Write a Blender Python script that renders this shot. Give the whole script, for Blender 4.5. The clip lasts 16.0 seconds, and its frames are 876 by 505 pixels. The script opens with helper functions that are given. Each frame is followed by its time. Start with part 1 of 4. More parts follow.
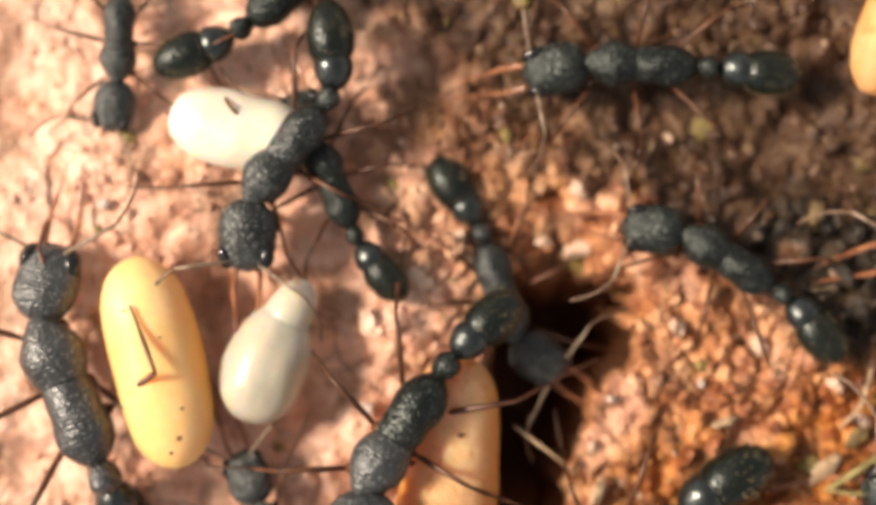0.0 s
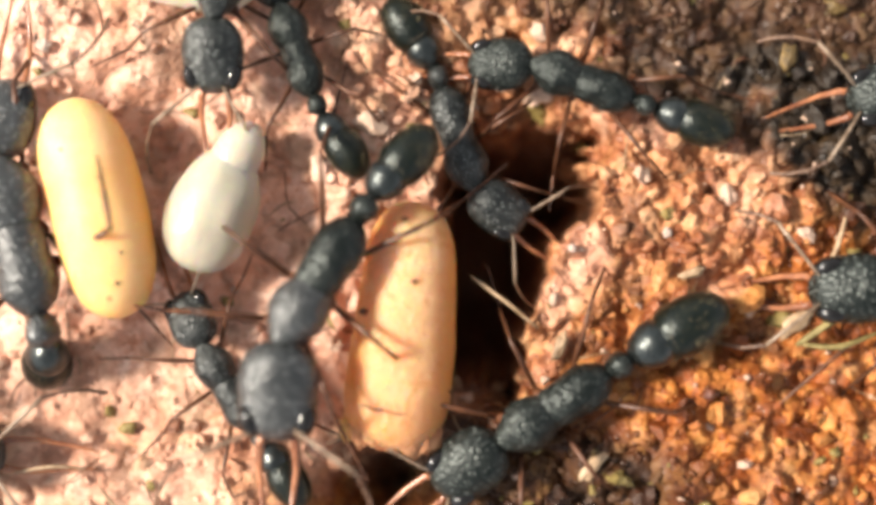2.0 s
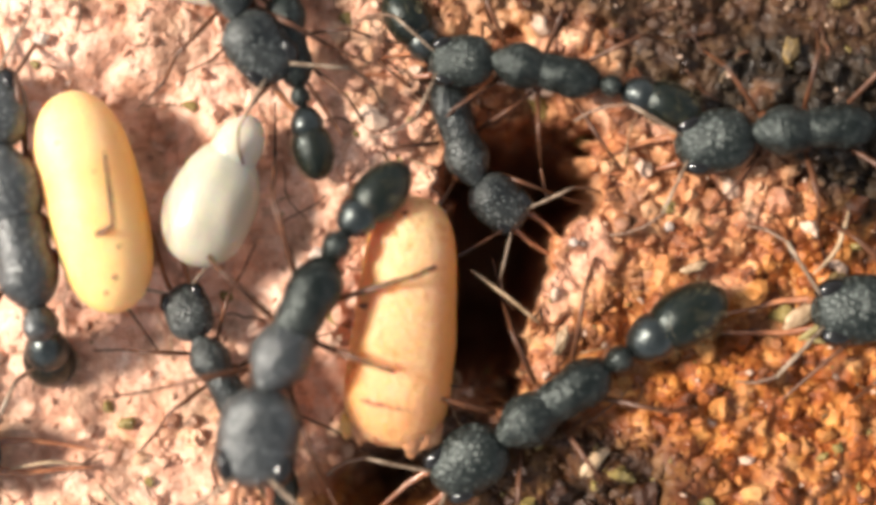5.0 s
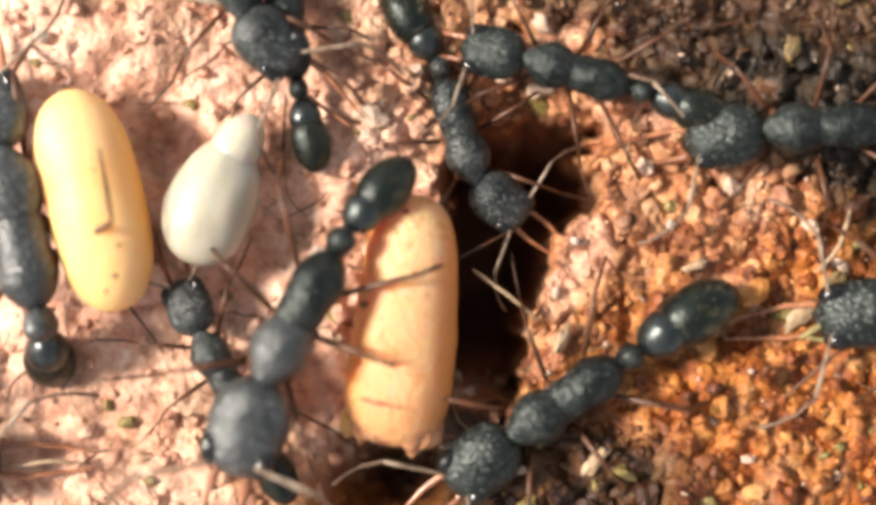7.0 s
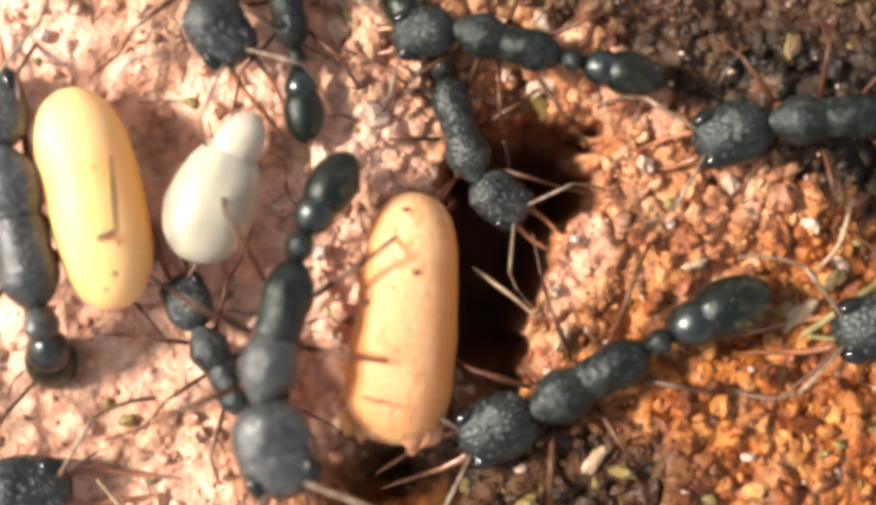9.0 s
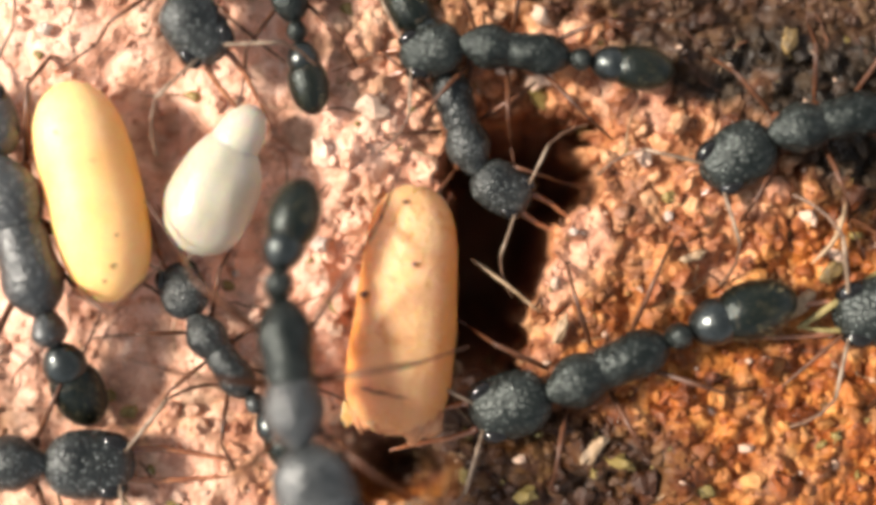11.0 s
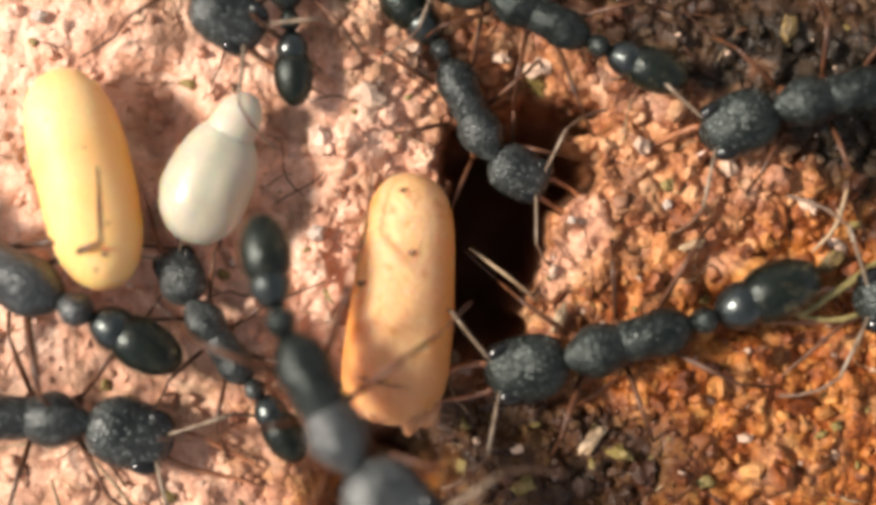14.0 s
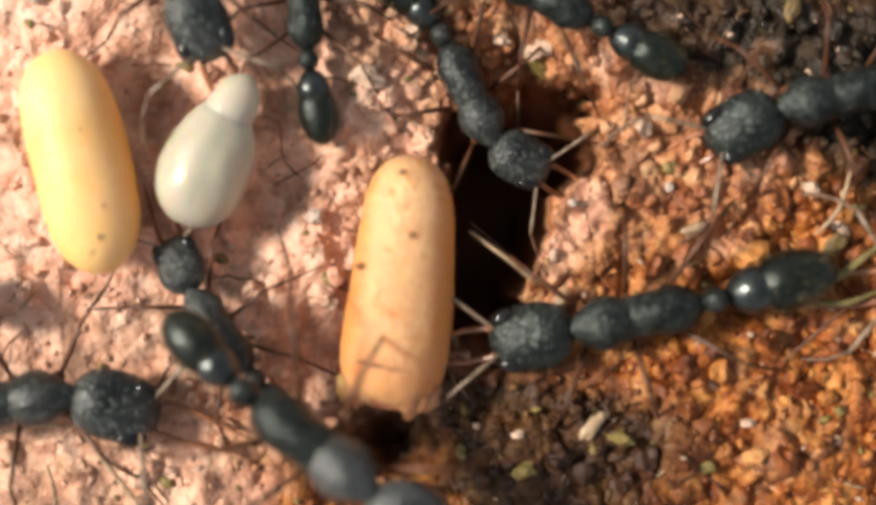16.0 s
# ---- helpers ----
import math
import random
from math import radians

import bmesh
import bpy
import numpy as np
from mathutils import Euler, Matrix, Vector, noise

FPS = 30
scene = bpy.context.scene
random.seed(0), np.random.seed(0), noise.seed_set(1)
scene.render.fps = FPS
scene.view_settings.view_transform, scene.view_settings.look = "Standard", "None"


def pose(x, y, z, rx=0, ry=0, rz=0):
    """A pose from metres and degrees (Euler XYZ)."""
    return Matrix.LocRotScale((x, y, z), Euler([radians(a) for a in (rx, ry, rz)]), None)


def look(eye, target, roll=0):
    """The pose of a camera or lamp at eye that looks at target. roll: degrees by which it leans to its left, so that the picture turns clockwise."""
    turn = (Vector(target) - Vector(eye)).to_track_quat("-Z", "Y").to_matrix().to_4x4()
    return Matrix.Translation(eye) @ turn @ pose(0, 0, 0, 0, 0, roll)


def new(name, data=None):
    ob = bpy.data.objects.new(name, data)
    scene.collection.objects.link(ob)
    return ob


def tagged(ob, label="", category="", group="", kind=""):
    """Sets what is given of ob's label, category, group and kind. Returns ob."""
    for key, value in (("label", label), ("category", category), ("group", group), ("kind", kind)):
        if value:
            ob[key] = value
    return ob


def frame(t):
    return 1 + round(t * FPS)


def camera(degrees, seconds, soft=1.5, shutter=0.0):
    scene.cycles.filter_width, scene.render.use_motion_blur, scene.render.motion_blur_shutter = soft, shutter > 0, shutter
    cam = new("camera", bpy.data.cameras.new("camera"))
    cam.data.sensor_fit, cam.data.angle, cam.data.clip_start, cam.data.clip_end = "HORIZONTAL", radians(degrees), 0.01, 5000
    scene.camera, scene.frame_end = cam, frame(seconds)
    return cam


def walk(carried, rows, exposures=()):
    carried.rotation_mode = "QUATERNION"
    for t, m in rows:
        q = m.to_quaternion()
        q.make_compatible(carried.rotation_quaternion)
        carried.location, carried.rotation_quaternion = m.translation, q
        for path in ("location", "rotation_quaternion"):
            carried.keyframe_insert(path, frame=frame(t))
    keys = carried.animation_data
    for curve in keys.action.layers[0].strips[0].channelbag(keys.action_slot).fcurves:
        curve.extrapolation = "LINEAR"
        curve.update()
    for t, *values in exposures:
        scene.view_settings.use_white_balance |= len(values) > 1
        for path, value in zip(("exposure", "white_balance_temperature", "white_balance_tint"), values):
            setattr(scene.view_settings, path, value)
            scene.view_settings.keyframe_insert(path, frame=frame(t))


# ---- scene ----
# A macro view, straight down, of black ants tending pupae on reddish soil. 1 mm = 0.001.
MM = 0.001
cam = camera(30, 16.0, soft=4.3)
cam.data.dof.use_dof, cam.data.dof.focus_distance, cam.data.dof.aperture_fstop = True, 0.0522, 17.0
walk(cam, [
    (0.0, pose(-0.00141, 0.00528, 0.05531)), (0.5, pose(-0.00071, 0.00331, 0.05522)), (1.0, pose(-0.00045, 0.00200, 0.05501)),
    (1.5, pose(0.00001, 0.00052, 0.05462)), (2.0, pose(0.00005, 0.00026, 0.05300)), (2.5, pose(0.00005, 0.00025, 0.05262)),
    (3.0, pose(0.00005, 0.00016, 0.05275)), (3.5, pose(0.00005, 0.00014, 0.05269)), (4.0, pose(0.00005, 0.00011, 0.05267)),
    (6.5, pose(0.00001, 0.00005, 0.05264)), (7.0, pose(0.00001, 0.00003, 0.05257)), (7.5, pose(0.00001, 0.00003, 0.05259)),
    (8.0, pose(0.00001, 0.00000, 0.05250)), (8.5, pose(0.00000, -0.00000, 0.05253)), (11.0, pose(0.00001, -0.00027, 0.05296)),
    (11.5, pose(0.00003, -0.00039, 0.05210)), (12.0, pose(0.00013, -0.00088, 0.05131)), (12.5, pose(0.00012, -0.00086, 0.05134)),
    (13.0, pose(0.00010, -0.00080, 0.05178)), (13.5, pose(0.00012, -0.00070, 0.05148)), (14.0, pose(0.00010, -0.00063, 0.05260)),
    (14.5, pose(0.00010, -0.00064, 0.05308)), (15.0, pose(0.00008, -0.00064, 0.05311)), (15.5, pose(0.00009, -0.00070, 0.05297)),
    (16.0, pose(0.00011, -0.00116, 0.05212))],
    exposures=[(0.0, 0.73, 7100, 15), (0.5, 0.68, 6900, 14), (1.0, 0.66, 6850, 13), (1.5, 0.90, 6700, 12), (2.0, 1.11, 6500, 12), (2.5, 1.18, 6450, 11), (3.0, 0.98, 6400, 11),
               (4.0, 1.02, 6400, 11), (6.5, 1.04, 6400, 11), (8.5, 1.09, 6400, 12), (11.0, 1.01, 6450, 12), (12.5, 0.84, 6550, 12), (14.0, 0.72, 6450, 11), (14.5, 0.50, 6400, 10),
               (15.0, 0.53, 6400, 10), (16.0, 0.53, 6400, 9)])

# ---- world, sun, exposure ----
SUN_FROM = Vector((-1.0, 0.16, 0.86))
world = bpy.data.worlds.new("sky")
scene.world = world
world.use_nodes = True
sky = world.node_tree.nodes.new("ShaderNodeTexSky")
sky.sky_type, sky.sun_disc = "NISHITA", False
sky.sun_elevation, sky.sun_rotation = radians(40), radians(-90)
haze = world.node_tree.nodes.new("ShaderNodeHueSaturation")
haze.inputs["Saturation"].default_value = 0.15
world.node_tree.links.new(sky.outputs[0], haze.inputs["Color"])
world.node_tree.links.new(haze.outputs[0], world.node_tree.nodes["Background"].inputs["Color"])
world.node_tree.nodes["Background"].inputs["Strength"].default_value = 0.089
sun = new("sun", bpy.data.lights.new("sun", "SUN"))
sun.data.energy, sun.data.angle, sun.data.color = 4.0, radians(11.0), (1.0, 0.89, 0.75)
sun.matrix_world = look(SUN_FROM, (0, 0, 0))


# ---- materials ----
class Mat:
    """A small builder of procedural materials."""

    def __init__(self, name, rough=0.6, spec=0.5, place=False):
        self.m = bpy.data.materials.new(name)
        self.m.use_nodes = True
        self.t = self.m.node_tree
        self.b = self.t.nodes["Principled BSDF"]
        self.b.inputs["Roughness"].default_value = rough
        self.b.inputs["Specular IOR Level"].default_value = spec
        self.coord = self.t.nodes.new("ShaderNodeNewGeometry").outputs["Position"] if place else self.t.nodes.new("ShaderNodeTexCoord").outputs["Object"]

    def link(self, a, b):
        self.t.links.new(a, b)

    def noise(self, scale, detail=4.0, rough=0.6, at=None):
        n = self.t.nodes.new("ShaderNodeTexNoise")
        n.inputs["Scale"].default_value, n.inputs["Detail"].default_value, n.inputs["Roughness"].default_value = scale, detail, rough
        self.link(at or self.coord, n.inputs["Vector"])
        return n.outputs["Fac"]

    def cells(self, scale, feature="F1", at=None):
        n = self.t.nodes.new("ShaderNodeTexVoronoi")
        n.feature = feature
        n.inputs["Scale"].default_value = scale
        self.link(at or self.coord, n.inputs["Vector"])
        return n

    def ramp(self, fac, *stops):
        n = self.t.nodes.new("ShaderNodeValToRGB")
        e = n.color_ramp.elements
        while len(e) < len(stops):
            e.new(0.5)
        for el, (p, c) in zip(e, stops):
            el.position, el.color = p, (*c, 1) if len(c) == 3 else c
        self.link(fac, n.inputs["Fac"])
        return n.outputs["Color"]

    def mix(self, fac, a, b, how="MIX"):
        n = self.t.nodes.new("ShaderNodeMix")
        n.data_type, n.blend_type = "RGBA", how
        for sock, v in ((n.inputs["Factor"], fac), (n.inputs["A"], a), (n.inputs["B"], b)):
            if isinstance(v, (int, float)):
                sock.default_value = v
            elif isinstance(v, tuple):
                sock.default_value = (*v, 1)
            else:
                self.link(v, sock)
        return n.outputs["Result"]

    def math(self, op, a, b=0.0, clamp=False):
        n = self.t.nodes.new("ShaderNodeMath")
        n.operation, n.use_clamp = op, clamp
        for i, v in enumerate((a, b)):
            if isinstance(v, (int, float)):
                n.inputs[i].default_value = v
            else:
                self.link(v, n.inputs[i])
        return n.outputs[0]

    def axis(self, k):
        n = self.t.nodes.new("ShaderNodeSeparateXYZ")
        self.link(self.coord, n.inputs[0])
        return n.outputs[k]

    def colour(self, c):
        if isinstance(c, tuple):
            self.b.inputs["Base Color"].default_value = (*c, 1)
        else:
            self.link(c, self.b.inputs["Base Color"])
        return self

    def bump(self, height, depth, strength=1.0):
        n = self.t.nodes.new("ShaderNodeBump")
        n.inputs["Strength"].default_value, n.inputs["Distance"].default_value = strength, depth
        self.link(height, n.inputs["Height"])
        self.link(n.outputs["Normal"], self.b.inputs["Normal"])
        return self

    def rough(self, fac, lo, hi):
        n = self.t.nodes.new("ShaderNodeMapRange")
        n.inputs["To Min"].default_value, n.inputs["To Max"].default_value = lo, hi
        self.link(fac, n.inputs["Value"])
        self.link(n.outputs[0], self.b.inputs["Roughness"])
        return self

    def soft(self, weight, radius, scale):
        self.b.inputs["Subsurface Weight"].default_value = weight
        self.b.inputs["Subsurface Radius"].default_value = radius
        self.b.inputs["Subsurface Scale"].default_value = scale
        return self


def clumps(m, scale, amount):
    """Cells with crooked borders: a random value for each clump, and the depth of the cracks between them."""
    wob = m.t.nodes.new("ShaderNodeTexNoise")
    wob.inputs["Scale"].default_value, wob.inputs["Detail"].default_value = scale * 1.4, 3.0
    m.link(m.coord, wob.inputs["Vector"])
    shift = m.t.nodes.new("ShaderNodeVectorMath")
    shift.operation = "MULTIPLY_ADD"
    m.link(wob.outputs["Color"], shift.inputs[0])
    shift.inputs[1].default_value = (amount,) * 3
    m.link(m.coord, shift.inputs[2])
    v = m.cells(scale, "F1", shift.outputs[0])
    sep = m.t.nodes.new("ShaderNodeSeparateColor")
    m.link(v.outputs["Color"], sep.inputs[0])
    return sep.outputs[0], v.outputs["Distance"]


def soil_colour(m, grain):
    """Pale pinkish soil to the west, red in the middle, orange to the south-east, dark humus to the north-east; light
    that fades eastward is put into these tones too.
    """
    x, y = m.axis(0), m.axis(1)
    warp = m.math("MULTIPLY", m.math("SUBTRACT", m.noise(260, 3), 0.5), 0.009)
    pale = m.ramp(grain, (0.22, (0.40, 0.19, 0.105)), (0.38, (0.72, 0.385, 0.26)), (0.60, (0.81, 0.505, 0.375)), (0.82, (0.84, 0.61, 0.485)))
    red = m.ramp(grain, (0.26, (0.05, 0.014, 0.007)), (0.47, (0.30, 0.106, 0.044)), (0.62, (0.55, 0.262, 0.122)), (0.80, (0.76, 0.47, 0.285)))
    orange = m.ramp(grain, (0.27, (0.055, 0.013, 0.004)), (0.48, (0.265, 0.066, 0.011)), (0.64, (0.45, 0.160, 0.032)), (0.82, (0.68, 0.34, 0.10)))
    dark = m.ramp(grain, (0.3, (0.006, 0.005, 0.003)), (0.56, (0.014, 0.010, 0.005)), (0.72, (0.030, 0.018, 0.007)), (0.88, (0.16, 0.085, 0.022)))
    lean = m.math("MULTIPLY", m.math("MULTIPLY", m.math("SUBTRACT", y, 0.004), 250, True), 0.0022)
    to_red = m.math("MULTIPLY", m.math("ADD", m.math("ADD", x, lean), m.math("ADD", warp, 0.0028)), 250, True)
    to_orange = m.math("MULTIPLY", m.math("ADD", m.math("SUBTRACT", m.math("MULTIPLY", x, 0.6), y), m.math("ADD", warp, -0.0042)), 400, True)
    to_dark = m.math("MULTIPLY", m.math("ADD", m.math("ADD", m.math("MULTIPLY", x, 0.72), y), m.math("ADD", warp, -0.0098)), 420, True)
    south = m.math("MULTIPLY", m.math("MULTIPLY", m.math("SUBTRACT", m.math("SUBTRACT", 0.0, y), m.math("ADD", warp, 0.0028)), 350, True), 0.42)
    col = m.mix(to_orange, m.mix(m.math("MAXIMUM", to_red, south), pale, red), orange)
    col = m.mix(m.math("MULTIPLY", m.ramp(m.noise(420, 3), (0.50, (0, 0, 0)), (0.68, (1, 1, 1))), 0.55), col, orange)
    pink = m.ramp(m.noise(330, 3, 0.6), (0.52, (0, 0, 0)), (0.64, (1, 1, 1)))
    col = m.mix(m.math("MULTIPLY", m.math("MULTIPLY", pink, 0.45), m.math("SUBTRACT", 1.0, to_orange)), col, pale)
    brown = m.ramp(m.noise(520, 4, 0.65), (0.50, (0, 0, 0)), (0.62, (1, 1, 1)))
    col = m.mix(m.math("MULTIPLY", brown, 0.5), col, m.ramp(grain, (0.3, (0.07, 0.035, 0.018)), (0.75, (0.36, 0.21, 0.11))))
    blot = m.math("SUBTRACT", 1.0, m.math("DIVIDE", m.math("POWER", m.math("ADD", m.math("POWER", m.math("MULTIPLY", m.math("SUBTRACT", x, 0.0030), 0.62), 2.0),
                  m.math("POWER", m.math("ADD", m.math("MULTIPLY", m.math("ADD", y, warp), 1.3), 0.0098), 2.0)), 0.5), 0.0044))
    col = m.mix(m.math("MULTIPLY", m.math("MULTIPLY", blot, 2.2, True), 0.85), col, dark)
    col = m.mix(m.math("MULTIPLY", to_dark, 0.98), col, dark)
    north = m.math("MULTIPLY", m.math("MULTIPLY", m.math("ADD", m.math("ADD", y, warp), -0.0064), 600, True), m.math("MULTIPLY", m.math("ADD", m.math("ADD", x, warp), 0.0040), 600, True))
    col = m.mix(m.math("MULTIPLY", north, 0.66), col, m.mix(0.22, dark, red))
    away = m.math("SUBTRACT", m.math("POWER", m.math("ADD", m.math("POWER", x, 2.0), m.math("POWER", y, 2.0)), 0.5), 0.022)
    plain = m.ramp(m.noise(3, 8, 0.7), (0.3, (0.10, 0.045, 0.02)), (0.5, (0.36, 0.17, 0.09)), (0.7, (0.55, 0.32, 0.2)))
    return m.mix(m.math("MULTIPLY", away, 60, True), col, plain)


def soil_mat():
    m = Mat("soil", 0.75, 0.35, place=True)
    fine = m.noise(2600, 3, 0.6)
    broad = m.noise(900, 3, 0.55)
    tint, dome = clumps(m, 1500, 0.0011)
    tint2, dome2 = clumps(m, 4200, 0.0004)
    grain = m.math("ADD", m.math("MULTIPLY", m.math("ADD", fine, broad), 0.34), m.math("ADD", m.math("MULTIPLY", tint, 0.30), m.math("MULTIPLY", tint2, 0.10)))
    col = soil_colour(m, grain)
    col = m.mix(m.math("MULTIPLY", m.ramp(m.noise(1300, 4), (0.56, (0, 0, 0)), (0.70, (1, 1, 1))), 0.45), col, (0.06, 0.026, 0.013))
    m.colour(col).rough(tint2, 0.28, 0.8)
    return m.bump(m.math("SUBTRACT", m.math("MULTIPLY", fine, 0.6), m.math("ADD", dome, m.math("MULTIPLY", dome2, 0.4))), 0.00010).m


def crumb_mat(name, by_object):
    m = Mat(name, 0.6, 0.5, place=True)
    isl = m.t.nodes.new("ShaderNodeObjectInfo").outputs["Random"] if by_object else m.t.nodes.new("ShaderNodeNewGeometry").outputs["Random Per Island"]
    grain = m.math("ADD", m.math("MULTIPLY", m.math("ADD", m.noise(5200, 3), m.noise(1700, 3)), 0.27), m.math("ADD", m.math("MULTIPLY", isl, 0.42), 0.06))
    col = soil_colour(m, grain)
    col = m.mix(m.ramp(isl, (0.955, (0, 0, 0)), (0.965, (1, 1, 1))), col, (0.60, 0.42, 0.31))
    col = m.mix(m.ramp(isl, (0.04, (1, 1, 1)), (0.05, (0, 0, 0))), col, (0.24, 0.18, 0.06))
    m.colour(col).rough(isl, 0.2, 0.7)
    return m.bump(m.math("ADD", m.noise(14000, 3), m.math("MULTIPLY", m.noise(4500, 3), 2.0)), 0.00005).m


def cuticle_mat(name, base, pits, speck, lo, hi, share, spec, relief=0.00004, tint=(0.90, 1.0, 0.97), stria=0.0):
    """Black and densely pitted, each pit rimmed with silvery down, thicker in patches."""
    m = Mat(name, 0.5, spec)
    wob = m.t.nodes.new("ShaderNodeVectorMath")
    wob.operation = "MULTIPLY_ADD"
    n = m.t.nodes.new("ShaderNodeTexNoise")
    n.inputs["Scale"].default_value = 4200
    m.link(m.coord, n.inputs["Vector"])
    m.link(n.outputs["Color"], wob.inputs[0])
    wob.inputs[1].default_value = (0.00006,) * 3
    m.link(m.coord, wob.inputs[2])
    c = m.cells(pits, "F1", wob.outputs[0])
    spots = m.ramp(c.outputs["Distance"], (0.12, (1, 1, 1)), (0.34, (0, 0, 0)))
    sep = m.t.nodes.new("ShaderNodeSeparateColor")
    m.link(c.outputs["Color"], sep.inputs[0])
    cloud = m.noise(900, 4, 0.65)
    bloom = m.ramp(cloud, (0.38, (0, 0, 0)), (0.64, (1, 1, 1)))
    some = m.math("MULTIPLY", m.math("ADD", m.math("MULTIPLY", sep.outputs[0], 0.75), 0.25), m.math("ADD", m.math("MULTIPLY", bloom, 0.6), share))
    film = m.mix(m.math("MULTIPLY", bloom, 0.01 + 0.12 * share), base, speck)
    m.colour(m.mix(m.math("MULTIPLY", spots, some, True), film, speck)).rough(cloud, lo, hi)
    m.b.inputs["Specular Tint"].default_value = (*tint, 1)
    relief_map = m.math("ADD", m.math("MULTIPLY", c.outputs["Distance"], 1.3), m.math("MULTIPLY", m.noise(2600, 4, 0.7), 1.2))
    if stria:
        w = m.t.nodes.new("ShaderNodeTexWave")
        w.bands_direction = "X"
        w.inputs["Scale"].default_value, w.inputs["Distortion"].default_value, w.inputs["Detail"].default_value, w.inputs["Detail Scale"].default_value = 2800, 7.0, 3.0, 0.5
        m.link(m.coord, w.inputs["Vector"])
        relief_map = m.math("ADD", relief_map, m.math("MULTIPLY", w.outputs["Fac"], stria))
    return m.bump(relief_map, relief, 0.7).m


def simple_mat(name, a, b, scale, lo, hi, depth=0.00002, spec=0.5):
    m = Mat(name, 0.5, spec)
    n = m.noise(scale, 5, 0.65)
    m.colour(m.ramp(n, (0.35, a), (0.65, b))).rough(m.noise(scale * 3, 2), lo, hi)
    return m.bump(m.noise(scale * 2, 4), depth).m


def pupa_mat(name, a, b, stain, scale, soft_radius, lo=0.3, hi=0.5, stain_at=0.66, relief=0.000015, inner=None, rim=None, foot=None):
    """Soft skin. inner: colour, half width and half length of a gut that shows through; rim: colour and half width past
    which the orange of shaded flanks is painted; foot: colour and place below which the end is tinted.
    """
    m = Mat(name, 0.4, 0.45)
    n = m.noise(scale, 4)
    col = m.ramp(n, (0.3, a), (0.7, b))
    col = m.mix(m.math("MULTIPLY", m.ramp(m.noise(scale * 2.6, 5, 0.7), (stain_at, (0, 0, 0)), (stain_at + 0.1, (1, 1, 1))), 0.6), col, stain)
    wander = m.math("MULTIPLY", m.math("SUBTRACT", m.noise(900, 4, 0.6), 0.5), 0.0009)
    if inner:
        tone, wide, long = inner
        off = m.math("DIVIDE", m.math("ABSOLUTE", m.math("ADD", m.axis(0), wander)), wide)
        far = m.math("DIVIDE", m.math("ABSOLUTE", m.axis(1)), long)
        gut = m.math("MULTIPLY", m.math("SUBTRACT", 1.0, off, True), m.math("MULTIPLY", m.math("SUBTRACT", 1.0, far, True), 3.0, True))
        col = m.mix(m.math("MULTIPLY", gut, 0.75), col, tone)
    # orange glow of shaded, translucent flanks, painted on both sides
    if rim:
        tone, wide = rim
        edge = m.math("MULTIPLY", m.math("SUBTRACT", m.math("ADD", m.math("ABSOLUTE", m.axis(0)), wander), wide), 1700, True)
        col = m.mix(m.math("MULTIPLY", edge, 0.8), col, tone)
    if foot:
        tone, below = foot
        low = m.math("MULTIPLY", m.math("SUBTRACT", below, m.math("ADD", m.axis(1), m.math("MULTIPLY", wander, 2.0))), 700, True)
        col = m.mix(m.math("MULTIPLY", low, 0.6), col, tone)
    m.colour(col).rough(m.noise(scale * 5, 3), lo, hi).soft(0.7, (1.0, 0.42, 0.13), soft_radius)
    return m.bump(m.math("ADD", m.noise(scale * 9, 4), m.math("MULTIPLY", m.noise(scale * 2.2, 4), 1.5)), relief).m


SOIL, CRUMB, CLOD = soil_mat(), crumb_mat("soil_crumb", False), crumb_mat("soil_clod", True)
CUTICLE = cuticle_mat("ant_cuticle", (0.0010, 0.0024, 0.0019), 8800, (0.34, 0.38, 0.35), 0.30, 0.44, 0.24, 0.36)
# paler copies of the ant cuticle: stronger light on western ants put into colour
LIT_PALE_HIDE = cuticle_mat("lit_pale_ant_cuticle", (0.008, 0.010, 0.010), 9500, (0.42, 0.44, 0.44), 0.32, 0.46, 0.42, 0.9, 0.00004, (0.97, 1.0, 1.0), 0.4)
LIT_GREY_HIDE = cuticle_mat("lit_grey_ant_cuticle", (0.0015, 0.0030, 0.0027), 8800, (0.42, 0.45, 0.43), 0.30, 0.44, 0.42, 0.5, 0.00004, (0.95, 1.0, 1.0), 0.2)
GASTER = cuticle_mat("ant_gaster", (0.002, 0.004, 0.0026), 9000, (0.11, 0.11, 0.055), 0.26, 0.42, 0.06, 0.4, 0.00002)
SMOOTH = cuticle_mat("ant_smooth_plate", (0.006, 0.008, 0.008), 9000, (0.20, 0.21, 0.21), 0.24, 0.34, 0.05, 0.8, 0.000012)
EYE = simple_mat("ant_eye", (0.004, 0.004, 0.004), (0.012, 0.011, 0.010), 9000, 0.08, 0.16, 0.000004)
LEG = simple_mat("ant_leg", (0.034, 0.014, 0.008), (0.13, 0.05, 0.022), 1200, 0.32, 0.48, spec=0.4)
